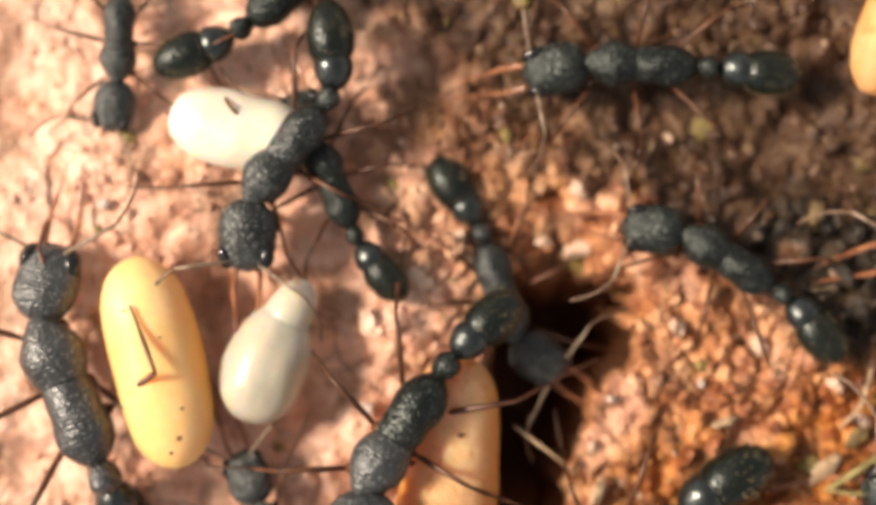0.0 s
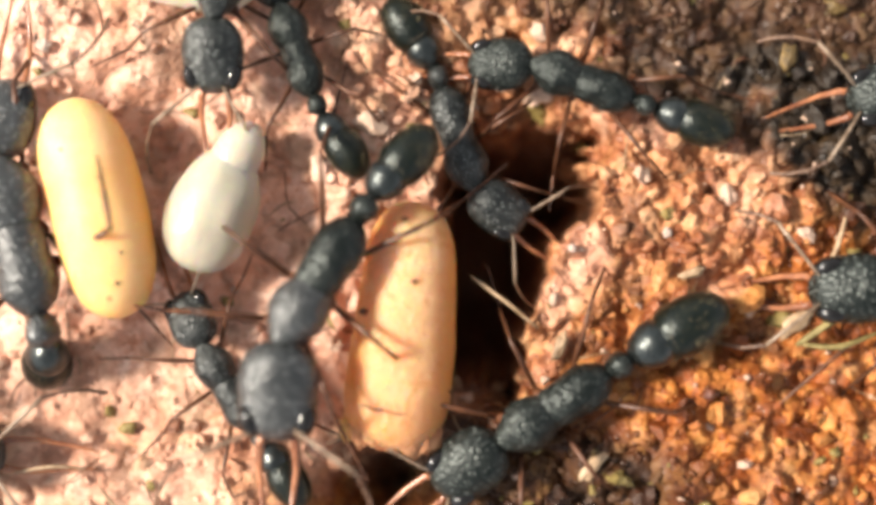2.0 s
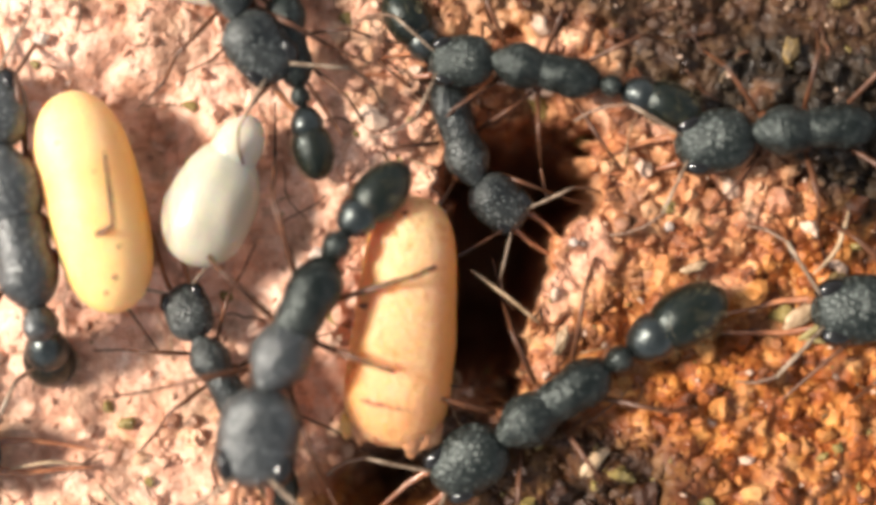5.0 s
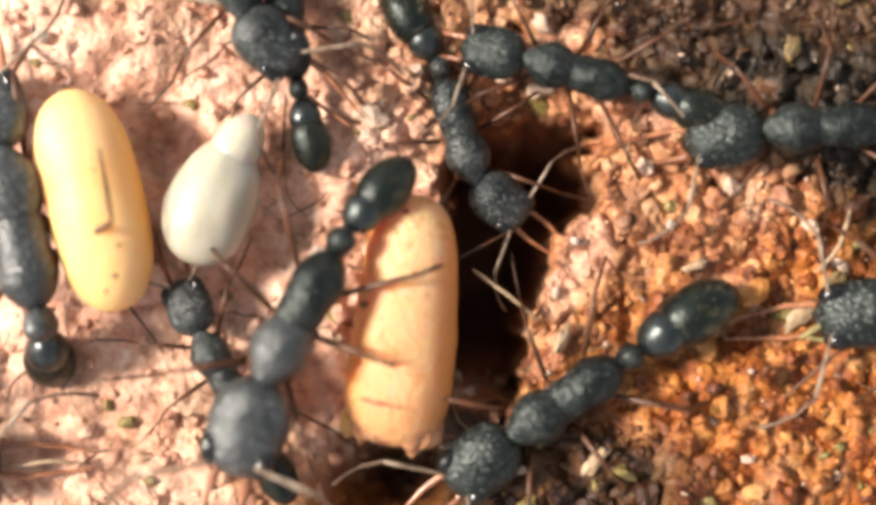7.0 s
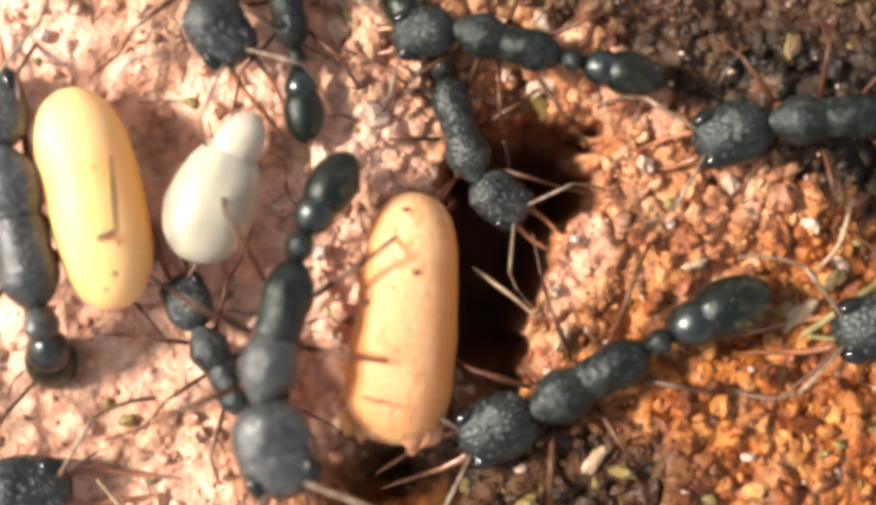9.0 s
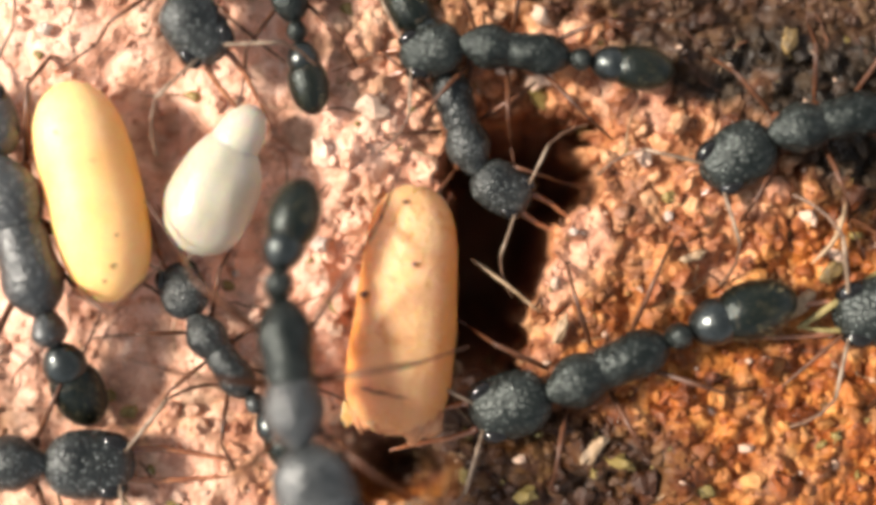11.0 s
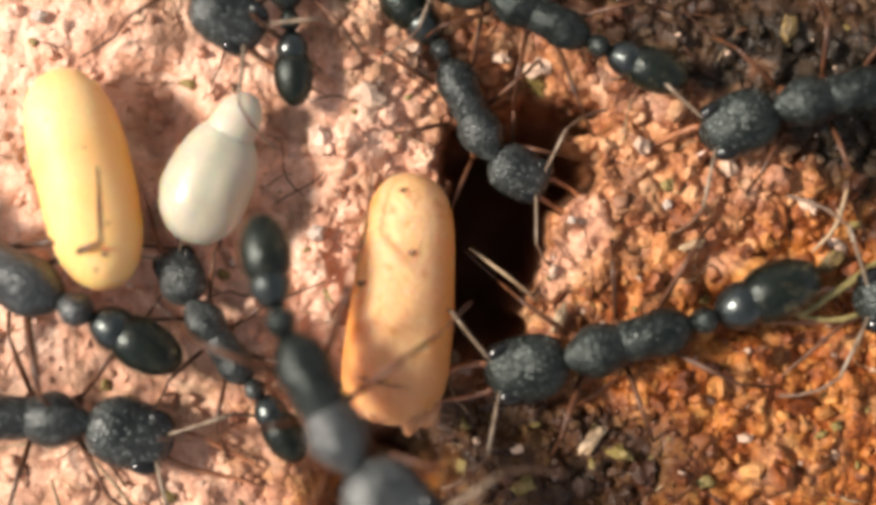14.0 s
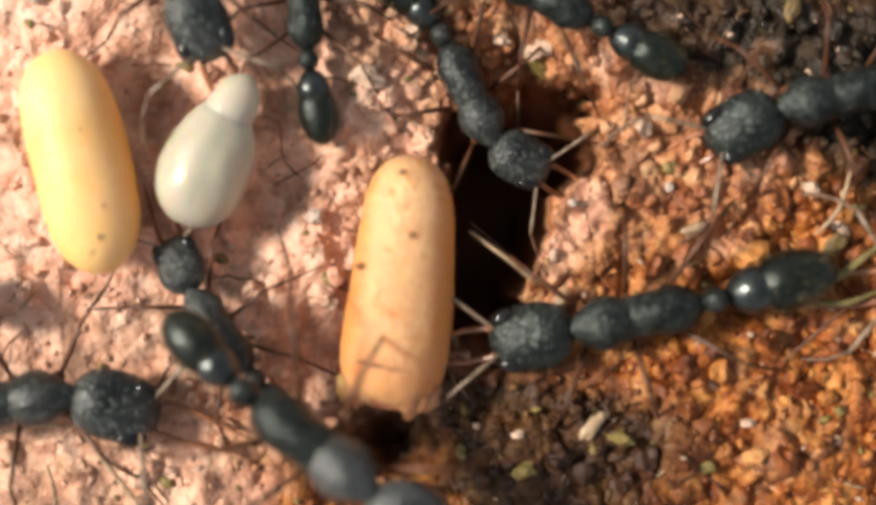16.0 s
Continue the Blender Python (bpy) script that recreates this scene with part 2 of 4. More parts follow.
ANTENNA = simple_mat("ant_antenna", (0.12, 0.075, 0.045), (0.32, 0.24, 0.17), 4000, 0.3, 0.5)
FEELER = simple_mat("ant_feeler", (0.08, 0.04, 0.024), (0.22, 0.13, 0.08), 4000, 0.3, 0.5)
MANDIBLE = simple_mat("ant_mandible", (0.14, 0.04, 0.016), (0.42, 0.17, 0.075), 1500, 0.18, 0.32, spec=0.8)
HAIR = simple_mat("ant_hair", (0.20, 0.165, 0.085), (0.36, 0.30, 0.17), 3000, 0.35, 0.5)
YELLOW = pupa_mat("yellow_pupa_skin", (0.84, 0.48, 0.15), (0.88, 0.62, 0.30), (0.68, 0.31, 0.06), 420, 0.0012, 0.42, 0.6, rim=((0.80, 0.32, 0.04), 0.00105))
LARVA = pupa_mat("larva_skin", (0.43, 0.40, 0.31), (0.53, 0.495, 0.395), (0.46, 0.43, 0.30), 700, 0.0009, 0.22, 0.4, 0.62, inner=((0.36, 0.36, 0.29), 0.00038, 0.0019))
LARVA_TIP = pupa_mat("larva_tip_skin", (0.47, 0.435, 0.35), (0.56, 0.525, 0.43), (0.48, 0.44, 0.32), 700, 0.0009, 0.22, 0.4, 0.66)
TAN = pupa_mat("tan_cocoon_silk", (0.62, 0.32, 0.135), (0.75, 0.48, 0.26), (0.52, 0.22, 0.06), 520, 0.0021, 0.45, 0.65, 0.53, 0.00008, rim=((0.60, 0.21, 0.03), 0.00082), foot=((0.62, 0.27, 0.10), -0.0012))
FRAY = simple_mat("torn_silk", (0.40, 0.14, 0.055), (0.62, 0.31, 0.15), 1400, 0.5, 0.7, 0.00004)
WHITE = pupa_mat("white_pupa_skin", (0.72, 0.66, 0.52), (0.80, 0.75, 0.63), (0.62, 0.52, 0.36), 500, 0.001)
STRAW = simple_mat("dry_fibre", (0.24, 0.15, 0.08), (0.52, 0.38, 0.24), 2600, 0.4, 0.7)
ROOT = simple_mat("root_fibre", (0.06, 0.025, 0.012), (0.19, 0.075, 0.035), 2600, 0.4, 0.7)
PALE = simple_mat("pale_grain", (0.42, 0.30, 0.23), (0.70, 0.60, 0.53), 5000, 0.2, 0.5, 0.00004)
STEM = simple_mat("twig_bark", (0.13, 0.10, 0.03), (0.30, 0.24, 0.09), 2200, 0.5, 0.8, 0.00005)
MOSS = simple_mat("moss_scrap", (0.05, 0.032, 0.012), (0.26, 0.17, 0.06), 3000, 0.4, 0.7, 0.00005)


# ---- mesh helpers (millimetres in, metres out) ----
def mesh_of(name, verts, faces, material, smooth=True):
    me = bpy.data.meshes.new(name)
    me.from_pydata([tuple(c * MM for c in v) for v in verts], [], faces)
    me.polygons.foreach_set("use_smooth", [smooth] * len(me.polygons))
    me.materials.append(material)
    me.update()
    return me


def part(name, me, parent=None, m=None, label=""):
    ob = new(name, me)
    if parent:
        ob.parent = parent
    if m is not None:
        ob.matrix_basis = m
    return tagged(ob, label) if label else ob


def mm(x, y, z, rx=0, ry=0, rz=0):
    return pose(x * MM, y * MM, z * MM, rx, ry, rz)


def loft(path, radii, sides=14, flat=1.0, caps=True, lump=0.0, seed=0):
    """A closed tube along path; radii may be numbers or (across, up) pairs."""
    rnd = random.Random(seed)
    path = [Vector(p) for p in path]
    verts, faces = [], []
    for i, (p, r) in enumerate(zip(path, radii)):
        d = (path[min(i + 1, len(path) - 1)] - path[max(i - 1, 0)]).normalized()
        side = d.cross(Vector((0, 0, 1)))
        side = side.normalized() if side.length > 0.05 else Vector((0, 1, 0))
        up = side.cross(d)
        ra, ru = r if isinstance(r, tuple) else (r, r * flat)
        for k in range(sides):
            a = 2 * math.pi * k / sides
            f = 1 + lump * (rnd.random() - 0.5)
            verts.append(p + side * (ra * f * math.cos(a)) + up * (ru * f * math.sin(a)))
    n = len(path)
    for i in range(n - 1):
        for k in range(sides):
            a, b = i * sides + k, i * sides + (k + 1) % sides
            faces.append((a, b, b + sides, a + sides))
    if caps:
        faces.append(tuple(range(sides - 1, -1, -1)))
        faces.append(tuple((n - 1) * sides + k for k in range(sides)))
    return verts, faces


def bulb(x0, x1, profile, n=16, zbow=0.0):
    """Path and radii of a body segment from x0 to x1; profile(u) gives (across, up)."""
    us = [0.5 - 0.5 * math.cos(math.pi * i / n) for i in range(n + 1)]
    return [(x0 + (x1 - x0) * u, 0, zbow * math.sin(math.pi * u)) for u in us], [profile(u) for u in us]


def egg(w, h, skew=0.0, power=2.0):
    def f(u):
        v = min(1.0, max(0.0, u + skew * math.sin(math.pi * u)))
        r = max(0.0, 1 - abs(2 * v - 1) ** power) ** 0.5
        return (max(0.004, w * r), max(0.004, h * r))
    return f


def join_lists(*pieces):
    verts, faces = [], []
    for v, f in pieces:
        o = len(verts)
        verts += v
        faces += [tuple(i + o for i in q) for q in f]
    return verts, faces


# ---- ground ----
TABLES = {}


def table(seed, k):
    """Seeded tables of random numbers, made once."""
    if (seed, k) not in TABLES:
        TABLES[seed, k] = np.random.RandomState(seed * 10 + k).rand(257, 257)
    return TABLES[seed, k]


def lattice_noise(x, y, cell, seed):
    g = table(seed, 0)
    u, v = x / cell + 1000.37, y / cell + 1000.71
    i, j = np.floor(u).astype(int), np.floor(v).astype(int)
    fu, fv = u - i, v - j
    fu, fv = fu * fu * (3 - 2 * fu), fv * fv * (3 - 2 * fv)
    i, j = i % 256, j % 256
    return (g[i, j] * (1 - fu) * (1 - fv) + g[i + 1, j] * fu * (1 - fv) + g[i, j + 1] * (1 - fu) * fv + g[i + 1, j + 1] * fu * fv) - 0.5


def pebble_noise(x, y, cell, seed):
    px, py, ph = table(seed, 0), table(seed, 1), table(seed, 2)
    u, v = x / cell + 1000, y / cell + 1000
    i, j = np.floor(u).astype(int), np.floor(v).astype(int)
    best = np.zeros_like(u)
    for a in (-1, 0, 1):
        for b in (-1, 0, 1):
            ci, cj = (i + a) % 256, (j + b) % 256
            d2 = (i + a + px[ci, cj] - u) ** 2 + (j + b + py[ci, cj] - v) ** 2
            best = np.maximum(best, (0.35 + 0.65 * ph[ci, cj]) * np.sqrt(np.maximum(0, 0.62 - d2)))
    return best


# hollows and rises of the ground: x, y, reach in x, reach in y, height (mm)
RELIEF = [(2.9, 4.2, 1.3, 1.9, -1.8), (-1.6, -7.5, 1.8, 1.2, -4.5), (-9.0, 3.6, 1.2, 1.6, -1.3), (-5.6, -0.6, 0.9, 1.0, -0.8),
          (-3.6, -4.4, 1.2, 2.0, -0.9), (9.5, -7.0, 4.0, 3.0, 0.8), (-11.0, 8.0, 4.0, 3.0, 0.5), (10.0, 9.0, 5.0, 3.0, -0.8), (8.5, -2.6, 3.2, 1.0, -0.6),
          (-1.1, -2.2, 1.9, 4.6, -1.0), (-4.6, 6.6, 1.3, 2.4, -1.0), (-2.6, 2.6, 1.2, 1.0, 0.5), (6.6, 0.8, 2.4, 1.2, 0.5)]


def ground_height(x, y):
    """Height in mm at x, y in mm."""
    h = 0.9 * lattice_noise(x, y, 5.2, 1) + 0.55 * lattice_noise(x, y, 2.1, 2) + 0.28 * lattice_noise(x, y, 0.8, 3)
    wobble = 2.0 * lattice_noise(x, y, 1.3, 11)
    wx, wy = x + 0.5 * lattice_noise(x, y, 0.55, 7), y + 0.5 * lattice_noise(x, y, 0.55, 8)
    rugged = 0.66 + 0.36 * np.tanh((x + 4) / 5)
    h = h + rugged * (0.62 * pebble_noise(wx, wy, 0.78, 4) + 0.20 * pebble_noise(wx, wy, 0.40, 5) + 0.18 * lattice_noise(x, y, 0.34, 6) + 0.03 * lattice_noise(x, y, 0.14, 9))
    h = h + rugged * 0.75 * (pebble_noise(wx, wy, 1.45, 10) - 0.35)
    east = np.interp(y, [-4.0, -2.0, 0.5, 1.5, 3.2], [2.6, 3.2, 3.8, 4.7, 5.1])
    ragged = 0.3 * wobble + 0.9 * lattice_noise(x, y, 0.7, 12) + 0.5 * lattice_noise(x, y, 0.3, 13)
    burrow = np.exp(-((x + ragged - (east + 0.45) / 2) / ((east - 0.45) / 2)) ** 14 - ((y + 0.5 * wobble + 0.6 * ragged + 0.1) / 3.9) ** 8)
    h = h - 17.0 * burrow
    for cx, cy, sx, sy, a in RELIEF:
        h = h + a * np.exp(-((x - cx) / sx) ** 2 - ((y - cy) / sy) ** 2)
    near = np.exp(-(np.maximum(0, np.hypot(x, y) - 30) / 40) ** 2)
    return (h - 0.35) * (0.15 + 0.85 * near)


def spread(lo, hi, step):
    inner = np.arange(lo, hi + step / 2, step)
    out = step * np.cumsum(1.22 ** np.arange(1, 66))
    out = out[out < 40000]
    return np.concatenate([lo - out[::-1], inner, hi + out])


def build_ground():
    xs, ys = spread(-18, 18, 0.065), spread(-10.5, 15, 0.065)
    gx, gy = np.meshgrid(xs, ys)
    z = ground_height(gx, gy)
    co = np.stack([gx, gy, z], -1).reshape(-1, 3) * MM
    nx, ny = len(xs), len(ys)
    idx = np.arange(nx * ny).reshape(ny, nx)
    quads = np.stack([idx[:-1, :-1], idx[:-1, 1:], idx[1:, 1:], idx[1:, :-1]], -1).reshape(-1, 4)
    me = bpy.data.meshes.new("ground")
    me.vertices.add(len(co))
    me.vertices.foreach_set("co", co.ravel())
    me.loops.add(quads.size)
    me.loops.foreach_set("vertex_index", quads.ravel())
    me.polygons.add(len(quads))
    me.polygons.foreach_set("loop_start", np.arange(len(quads)) * 4)
    me.polygons.foreach_set("use_smooth", np.ones(len(quads), bool))
    me.materials.append(SOIL)
    me.update(calc_edges=True)
    return tagged(new("ground", me), "crumbly reddish-brown soil, pale pink to orange and dark humus", "soil", kind="structure")


def stones(count, area, size, seed, material, name, sub=1, squash=0.75, keep=None):
    """One mesh of many loose irregular grains that lie on the ground."""
    r = np.random.RandomState(seed)
    bm = bmesh.new()
    bmesh.ops.create_icosphere(bm, subdivisions=sub, radius=1.0)
    bv = np.array([v.co for v in bm.verts])
    bf = np.array([[v.index for v in f.verts] for f in bm.faces])
    bm.free()
    vs, fs = [], []
    x = area[0] + (area[2] - area[0]) * r.rand(count)
    y = area[1] + (area[3] - area[1]) * r.rand(count)
    if keep is not None:
        ok = keep(x, y, r)
        x, y = x[ok], y[ok]
    z = ground_height(x, y)
    for i in range(len(x)):
        s = size[0] + (size[1] - size[0]) * r.rand() ** 2.2
        q = np.linalg.qr(r.randn(3, 3))[0]
        w = bv @ (r.randn(3, 5) * 2.2) + 6.3 * r.rand(5)
        shape = bv * (0.85 + 0.16 * np.sin(w).sum(1, keepdims=True) * 0.9 + 0.42 * r.rand(len(bv), 1) - 0.15) * (0.35 + 1.0 * r.rand(3))
        v = (shape @ q) * s * np.array([1, 1, squash]) + np.array([x[i], y[i], z[i] + 0.25 * s])
        fs.append(bf + len(bv) * i)
        vs.append(v)
    co, tri = np.concatenate(vs) * MM, np.concatenate(fs)
    me = bpy.data.meshes.new(name)
    me.vertices.add(len(co))
    me.vertices.foreach_set("co", co.ravel())
    me.loops.add(tri.size)
    me.loops.foreach_set("vertex_index", tri.ravel())
    me.polygons.add(len(tri))
    me.polygons.foreach_set("loop_start", np.arange(len(tri)) * 3)
    me.materials.append(material)
    me.update(calc_edges=True)
    return new(name, me)


def clod_mesh(seed):
    """An angular lump of soil, about 1 mm across before scaling."""
    r = np.random.RandomState(seed)
    bm = bmesh.new()
    bmesh.ops.create_icosphere(bm, subdivisions=2, radius=0.5)
    for v in bm.verts:
        p = v.co * 3.1 + Vector((seed * 3.7, 0, 0))
        v.co *= 1 + 0.55 * noise.noise(p) + 0.28 * noise.noise(p * 2.3) + 0.12 * (r.rand() - 0.5)
    verts, faces = [v.co.copy() for v in bm.verts], [tuple(v.index for v in f.verts) for f in bm.faces]
    bm.free()
    return mesh_of("soil_clod", verts, faces, CLOD, False)


def on_brood(x, y):
    """Where the brood lies, and the burrow's mouth."""
    return (abs(x + 1.1) < 2.0 and -6.3 < y < 2.1) or (abs(x + 10.6) < 2.0 and -2.2 < y < 5.3) or (abs(x + 6.7) < 1.7 and -0.6 < y < 4.4) or (abs(x - 1.9) < 1.7 and -4.2 < y < 2.6)


def scatter_clods(count, floor):
    r = random.Random(77)
    shapes = [clod_mesh(k) for k in range(14)]
    made = 0
    while made < count:
        x, y = r.uniform(-14.5, 14.5), r.uniform(-8.5, 11)
        if on_brood(x, y) or (x < -4 and r.random() < 0.55):
            continue
        s = (0.34 if x < -4 else 0.42) + (0.35 if x < -4 else 0.6) * r.random() ** 2.5
        ob = part("soil_clod", shapes[made % 14], floor, mm(x, y, at_ground(x, y) + 0.05 * s, r.uniform(0, 360), r.uniform(0, 360), r.uniform(0, 360)))
        ob.scale = (s * r.uniform(0.8, 1.3), s, s * r.uniform(0.6, 0.9))
        made += 1


def sparse_west(x, y, r):
    return (x > -3.5) | (r.rand(len(x)) < 0.45)


def at_ground(x, y):
    return float(ground_height(np.array([x]), np.array([y]))[0])


ground = build_ground()
tagged(stones(1500, (-16, -9.5, 16, 14), (0.09, 0.32), 11, CRUMB, "soil_crumbs", 2, keep=sparse_west), "loose red and orange soil crumbs", "soil crumbs", kind="stuff")
tagged(stones(4200, (-16, -9.5, 16, 14), (0.05, 0.14), 12, CRUMB, "soil_grit", 1, keep=sparse_west), "fine reddish soil grit", "soil grit", kind="stuff")
scatter_clods(300, ground)


# ---- brood ----
def capsule(length, profile, bend=0.0, rings=40, sides=36, ribs=0, rib_depth=0.0, seed=0, dents=0.0):
    """A long soft body along +y, from 0 to length; profile(u) is its half width."""
    path, radii = [], []
    for i in range(rings + 1):
        u = 0.5 - 0.5 * math.cos(math.pi * i / rings)
        r = max(0.01, profile(u))
        if ribs:
            r *= 1 - rib_depth * (0.5 + 0.5 * math.cos(2 * math.pi * ribs * u)) ** 4
        path.append((bend * math.sin(math.pi * u), length * (u - 0.5), 0))
        radii.append((r, r * 0.94))
    v, f = loft(path, radii, sides)
    if dents:
        v = [p + p.normalized() * dents * noise.noise(p * 0.9 + Vector((seed, 0, 0))) for p in v]
    return v, f


def lie(ob, x0, y0, x1, y1, radius, lift=0.0):
    """Lay a body that was built along +y with its end at x1, y1, on the ground."""
    cx, cy = (x0 + x1) / 2, (y0 + y1) / 2
    ob.matrix_basis = mm(cx, cy, radius + lift, 0, 0, math.degrees(math.atan2(y1 - y0, x1 - x0)) - 90)
    return ob


def superegg(r, power=2.6, top=1.0, bottom=1.0):
    """Half width along a body: bottom end at u = 0."""
    def f(u):
        e = max(0.0, 1 - abs(2 * u - 1) ** power) ** 0.5
        return r * e * (bottom + (top - bottom) * u)
    return f


yellow = lie(part("yellow_pupa", mesh_of("yellow_pupa", *capsule(7.1, superegg(1.56, 3.4, 0.98, 0.98), 0.14, ribs=9, rib_depth=0.004, seed=3, dents=0.02), YELLOW)),
             -9.93, -1.85, -11.62, 5.13, 1.45)
tagged(yellow, "smooth bright yellow ant pupa lying on pale soil", "pupa")


def larva_profile(u):
    return 1.40 * max(0.0, 1 - abs(2 * u - 1) ** 2.5) ** 0.5 * (1.07 - 0.30 * u * u)


larva = lie(part("larva", mesh_of("larva", *capsule(4.25, larva_profile, -0.1, ribs=9, rib_depth=0.014, seed=5, dents=0.07), LARVA)), -7.78, -0.38, -6.14, 3.68, 1.2)
part("head_lobe", mesh_of("head_lobe", *loft(*bulb(-1.7, 1.0, egg(0.80, 0.78, 0.03, 2.3), 16), 22), LARVA_TIP), larva, mm(0.02, 1.98, 0.12, 0, 0, 82), "glossy white rounded head lobe")
tagged(larva, "translucent ivory ant larva with a narrow head end", "larva")


def cocoon_profile(u):
    e = max(0.0, 1 - abs(2 * u - 1) ** 6.0) ** 0.5
    return 1.66 * e * (1.04 - 0.34 * max(0.0, u - 0.25) ** 1.2)


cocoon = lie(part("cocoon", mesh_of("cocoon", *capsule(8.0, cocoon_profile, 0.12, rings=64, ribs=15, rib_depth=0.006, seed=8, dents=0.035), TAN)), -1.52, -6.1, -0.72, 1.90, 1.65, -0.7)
tagged(cocoon, "tan silk cocoon with a frayed end beside a dark hollow", "cocoon")

rnd = random.Random(31)
for i in range(12):
    x = -1.2 + 0.215 * i + rnd.uniform(-0.1, 0.1)
    reach, wide = rnd.uniform(-0.15, 0.55) ** 3 * 3, rnd.uniform(0.12, 0.42)
    top = 1.15 * math.cos(0.85 * x)
    flap = [(x * 1.04, -3.0, top), (x + rnd.uniform(-.1, .1), -3.6, top * 0.85), (x * 0.95 + rnd.uniform(-.25, .25), -3.85 - reach, top * rnd.uniform(0.3, 0.6))]
    part("frayed_flap", mesh_of("frayed_flap", *loft(flap, [(0.8 * wide, 0.05), (wide, 0.06), (0.3 * wide, 0.02)], 10, lump=0.9, seed=i), FRAY if i % 3 else TAN), cocoon, label="torn silk flap at the open end")
for x, y, z, s in [(-1.2, 0.4, 1.05, 0.16), (-0.2, 3.4, 1.15, 0.12), (0.3, 1.5, 1.45, 0.12)]:
    part("stain", mesh_of("stain", *loft([(-s, 0, 0), (0, 0, 0.03), (s * 0.9, 0.05, 0)], [(0.03, 0.02), (s * 0.7, 0.05), (0.03, 0.02)], 10, lump=0.4), ROOT), cocoon, mm(x, y, z), "dark brown soil speck on silk")
crack = [(-1.0 + 0.2 * i, -2.5 + 0.035 * math.sin(2.1 * i) - 0.02 * i, 1.58 * math.cos(0.62 * (-1.0 + 0.2 * i)) ** 0.8 - 0.05) for i in range(9)]
part("crack", mesh_of("crack", *loft(crack, [(0.02, 0.03), (0.05, 0.05), (0.03, 0.05), (0.06, 0.05), (0.04, 0.05), (0.03, 0.05), (0.05, 0.05), (0.03, 0.04), (0.01, 0.03)], 8, lump=0.5), ROOT), cocoon, label="thin dark streak across the silk")
for x, y, s in [(0.45, -2.5, 1.0), (0.1, -2.9, 0.7), (0.75, -1.6, 0.6), (-0.3, 1.9, 0.5), (0.6, 0.8, 0.5)]:
    part("spot", mesh_of("spot", *loft([(-0.1 * s, 0, 0), (0, 0, 0.02), (0.1 * s, 0, 0)], [(0.03, 0.02), (0.09 * s, 0.03), (0.03, 0.02)], 10, lump=0.4), ROOT), yellow, mm(x, y, 1.47 * (1 - (x / 1.75) ** 2) ** 0.5 - 0.02), "small brown spot")
white = lie(part("white_pupa", mesh_of("white_pupa", *capsule(4.8, superegg(1.27, 3.6), 0.15, seed=11, dents=0.08), WHITE)), -10.0, 9.9, -5.8, 8.95, 1.15)
part("head_lobe", mesh_of("head_lobe", *loft(*bulb(-0.9, 0.8, egg(0.86, 0.82, 0.0, 2.4), 14), 20), WHITE), white, mm(0.22, -1.5, 0.12, 0, 0, 84), "smooth rounded head end")
tagged(white, "glossy white ant pupa beside dark ants", "pupa")
pale = lie(part("pale_pupa", mesh_of("pale_pupa", *capsule(6.0, superegg(1.35, 2.8), 0.1, seed=13, dents=0.08), TAN)), 12.9, 10.7, 15.2, 15.9, 1.2)
tagged(pale, "buff ant pupa on dark humus", "pupa")


# ---- ants ----
U = 1 / 56.0


def head_profile(u):
    r = max(0.0, 1 - abs(2 * u - 1) ** (2.7 if u < 0.5 else 5.5)) ** 0.5
    w = 50 - 6 * u + 3 * math.sin(math.pi * u)
    return (max(0.01, w * U * r), max(0.01, (38 - 9 * u) * U * r))


def pronotum_profile(u):
    r = max(0.0, 1 - u ** 3.0) ** 0.5 * (0.70 + 0.30 * math.sin(math.pi * min(1.0, u * 1.15)))
    return (max(0.01, 45 * U * r), max(0.01, 41 * U * r))


def rough_skin(piece, amount, seed):
    """Small uneven swells on a body part."""
    verts, faces = piece
    out = []
    for v in verts:
        p = Vector(v)
        n = noise.noise(p * 1.7 + Vector((seed, 0, 0))) + 0.5 * noise.noise(p * 4.1 + Vector((0, seed, 0)))
        out.append(Vector((p.x, p.y * (1 + amount * n), p.z * (1 + amount * n))))
    return out, faces


def propodeum_profile(u):
    r = max(0.0, 1 - abs(2 * u - 1) ** 3.0) ** 0.5
    return (max(0.01, (35 + 4 * u + 3 * math.sin(7 * u)) * U * r), max(0.01, (34 + 4 * math.sin(5 * u)) * U * r))


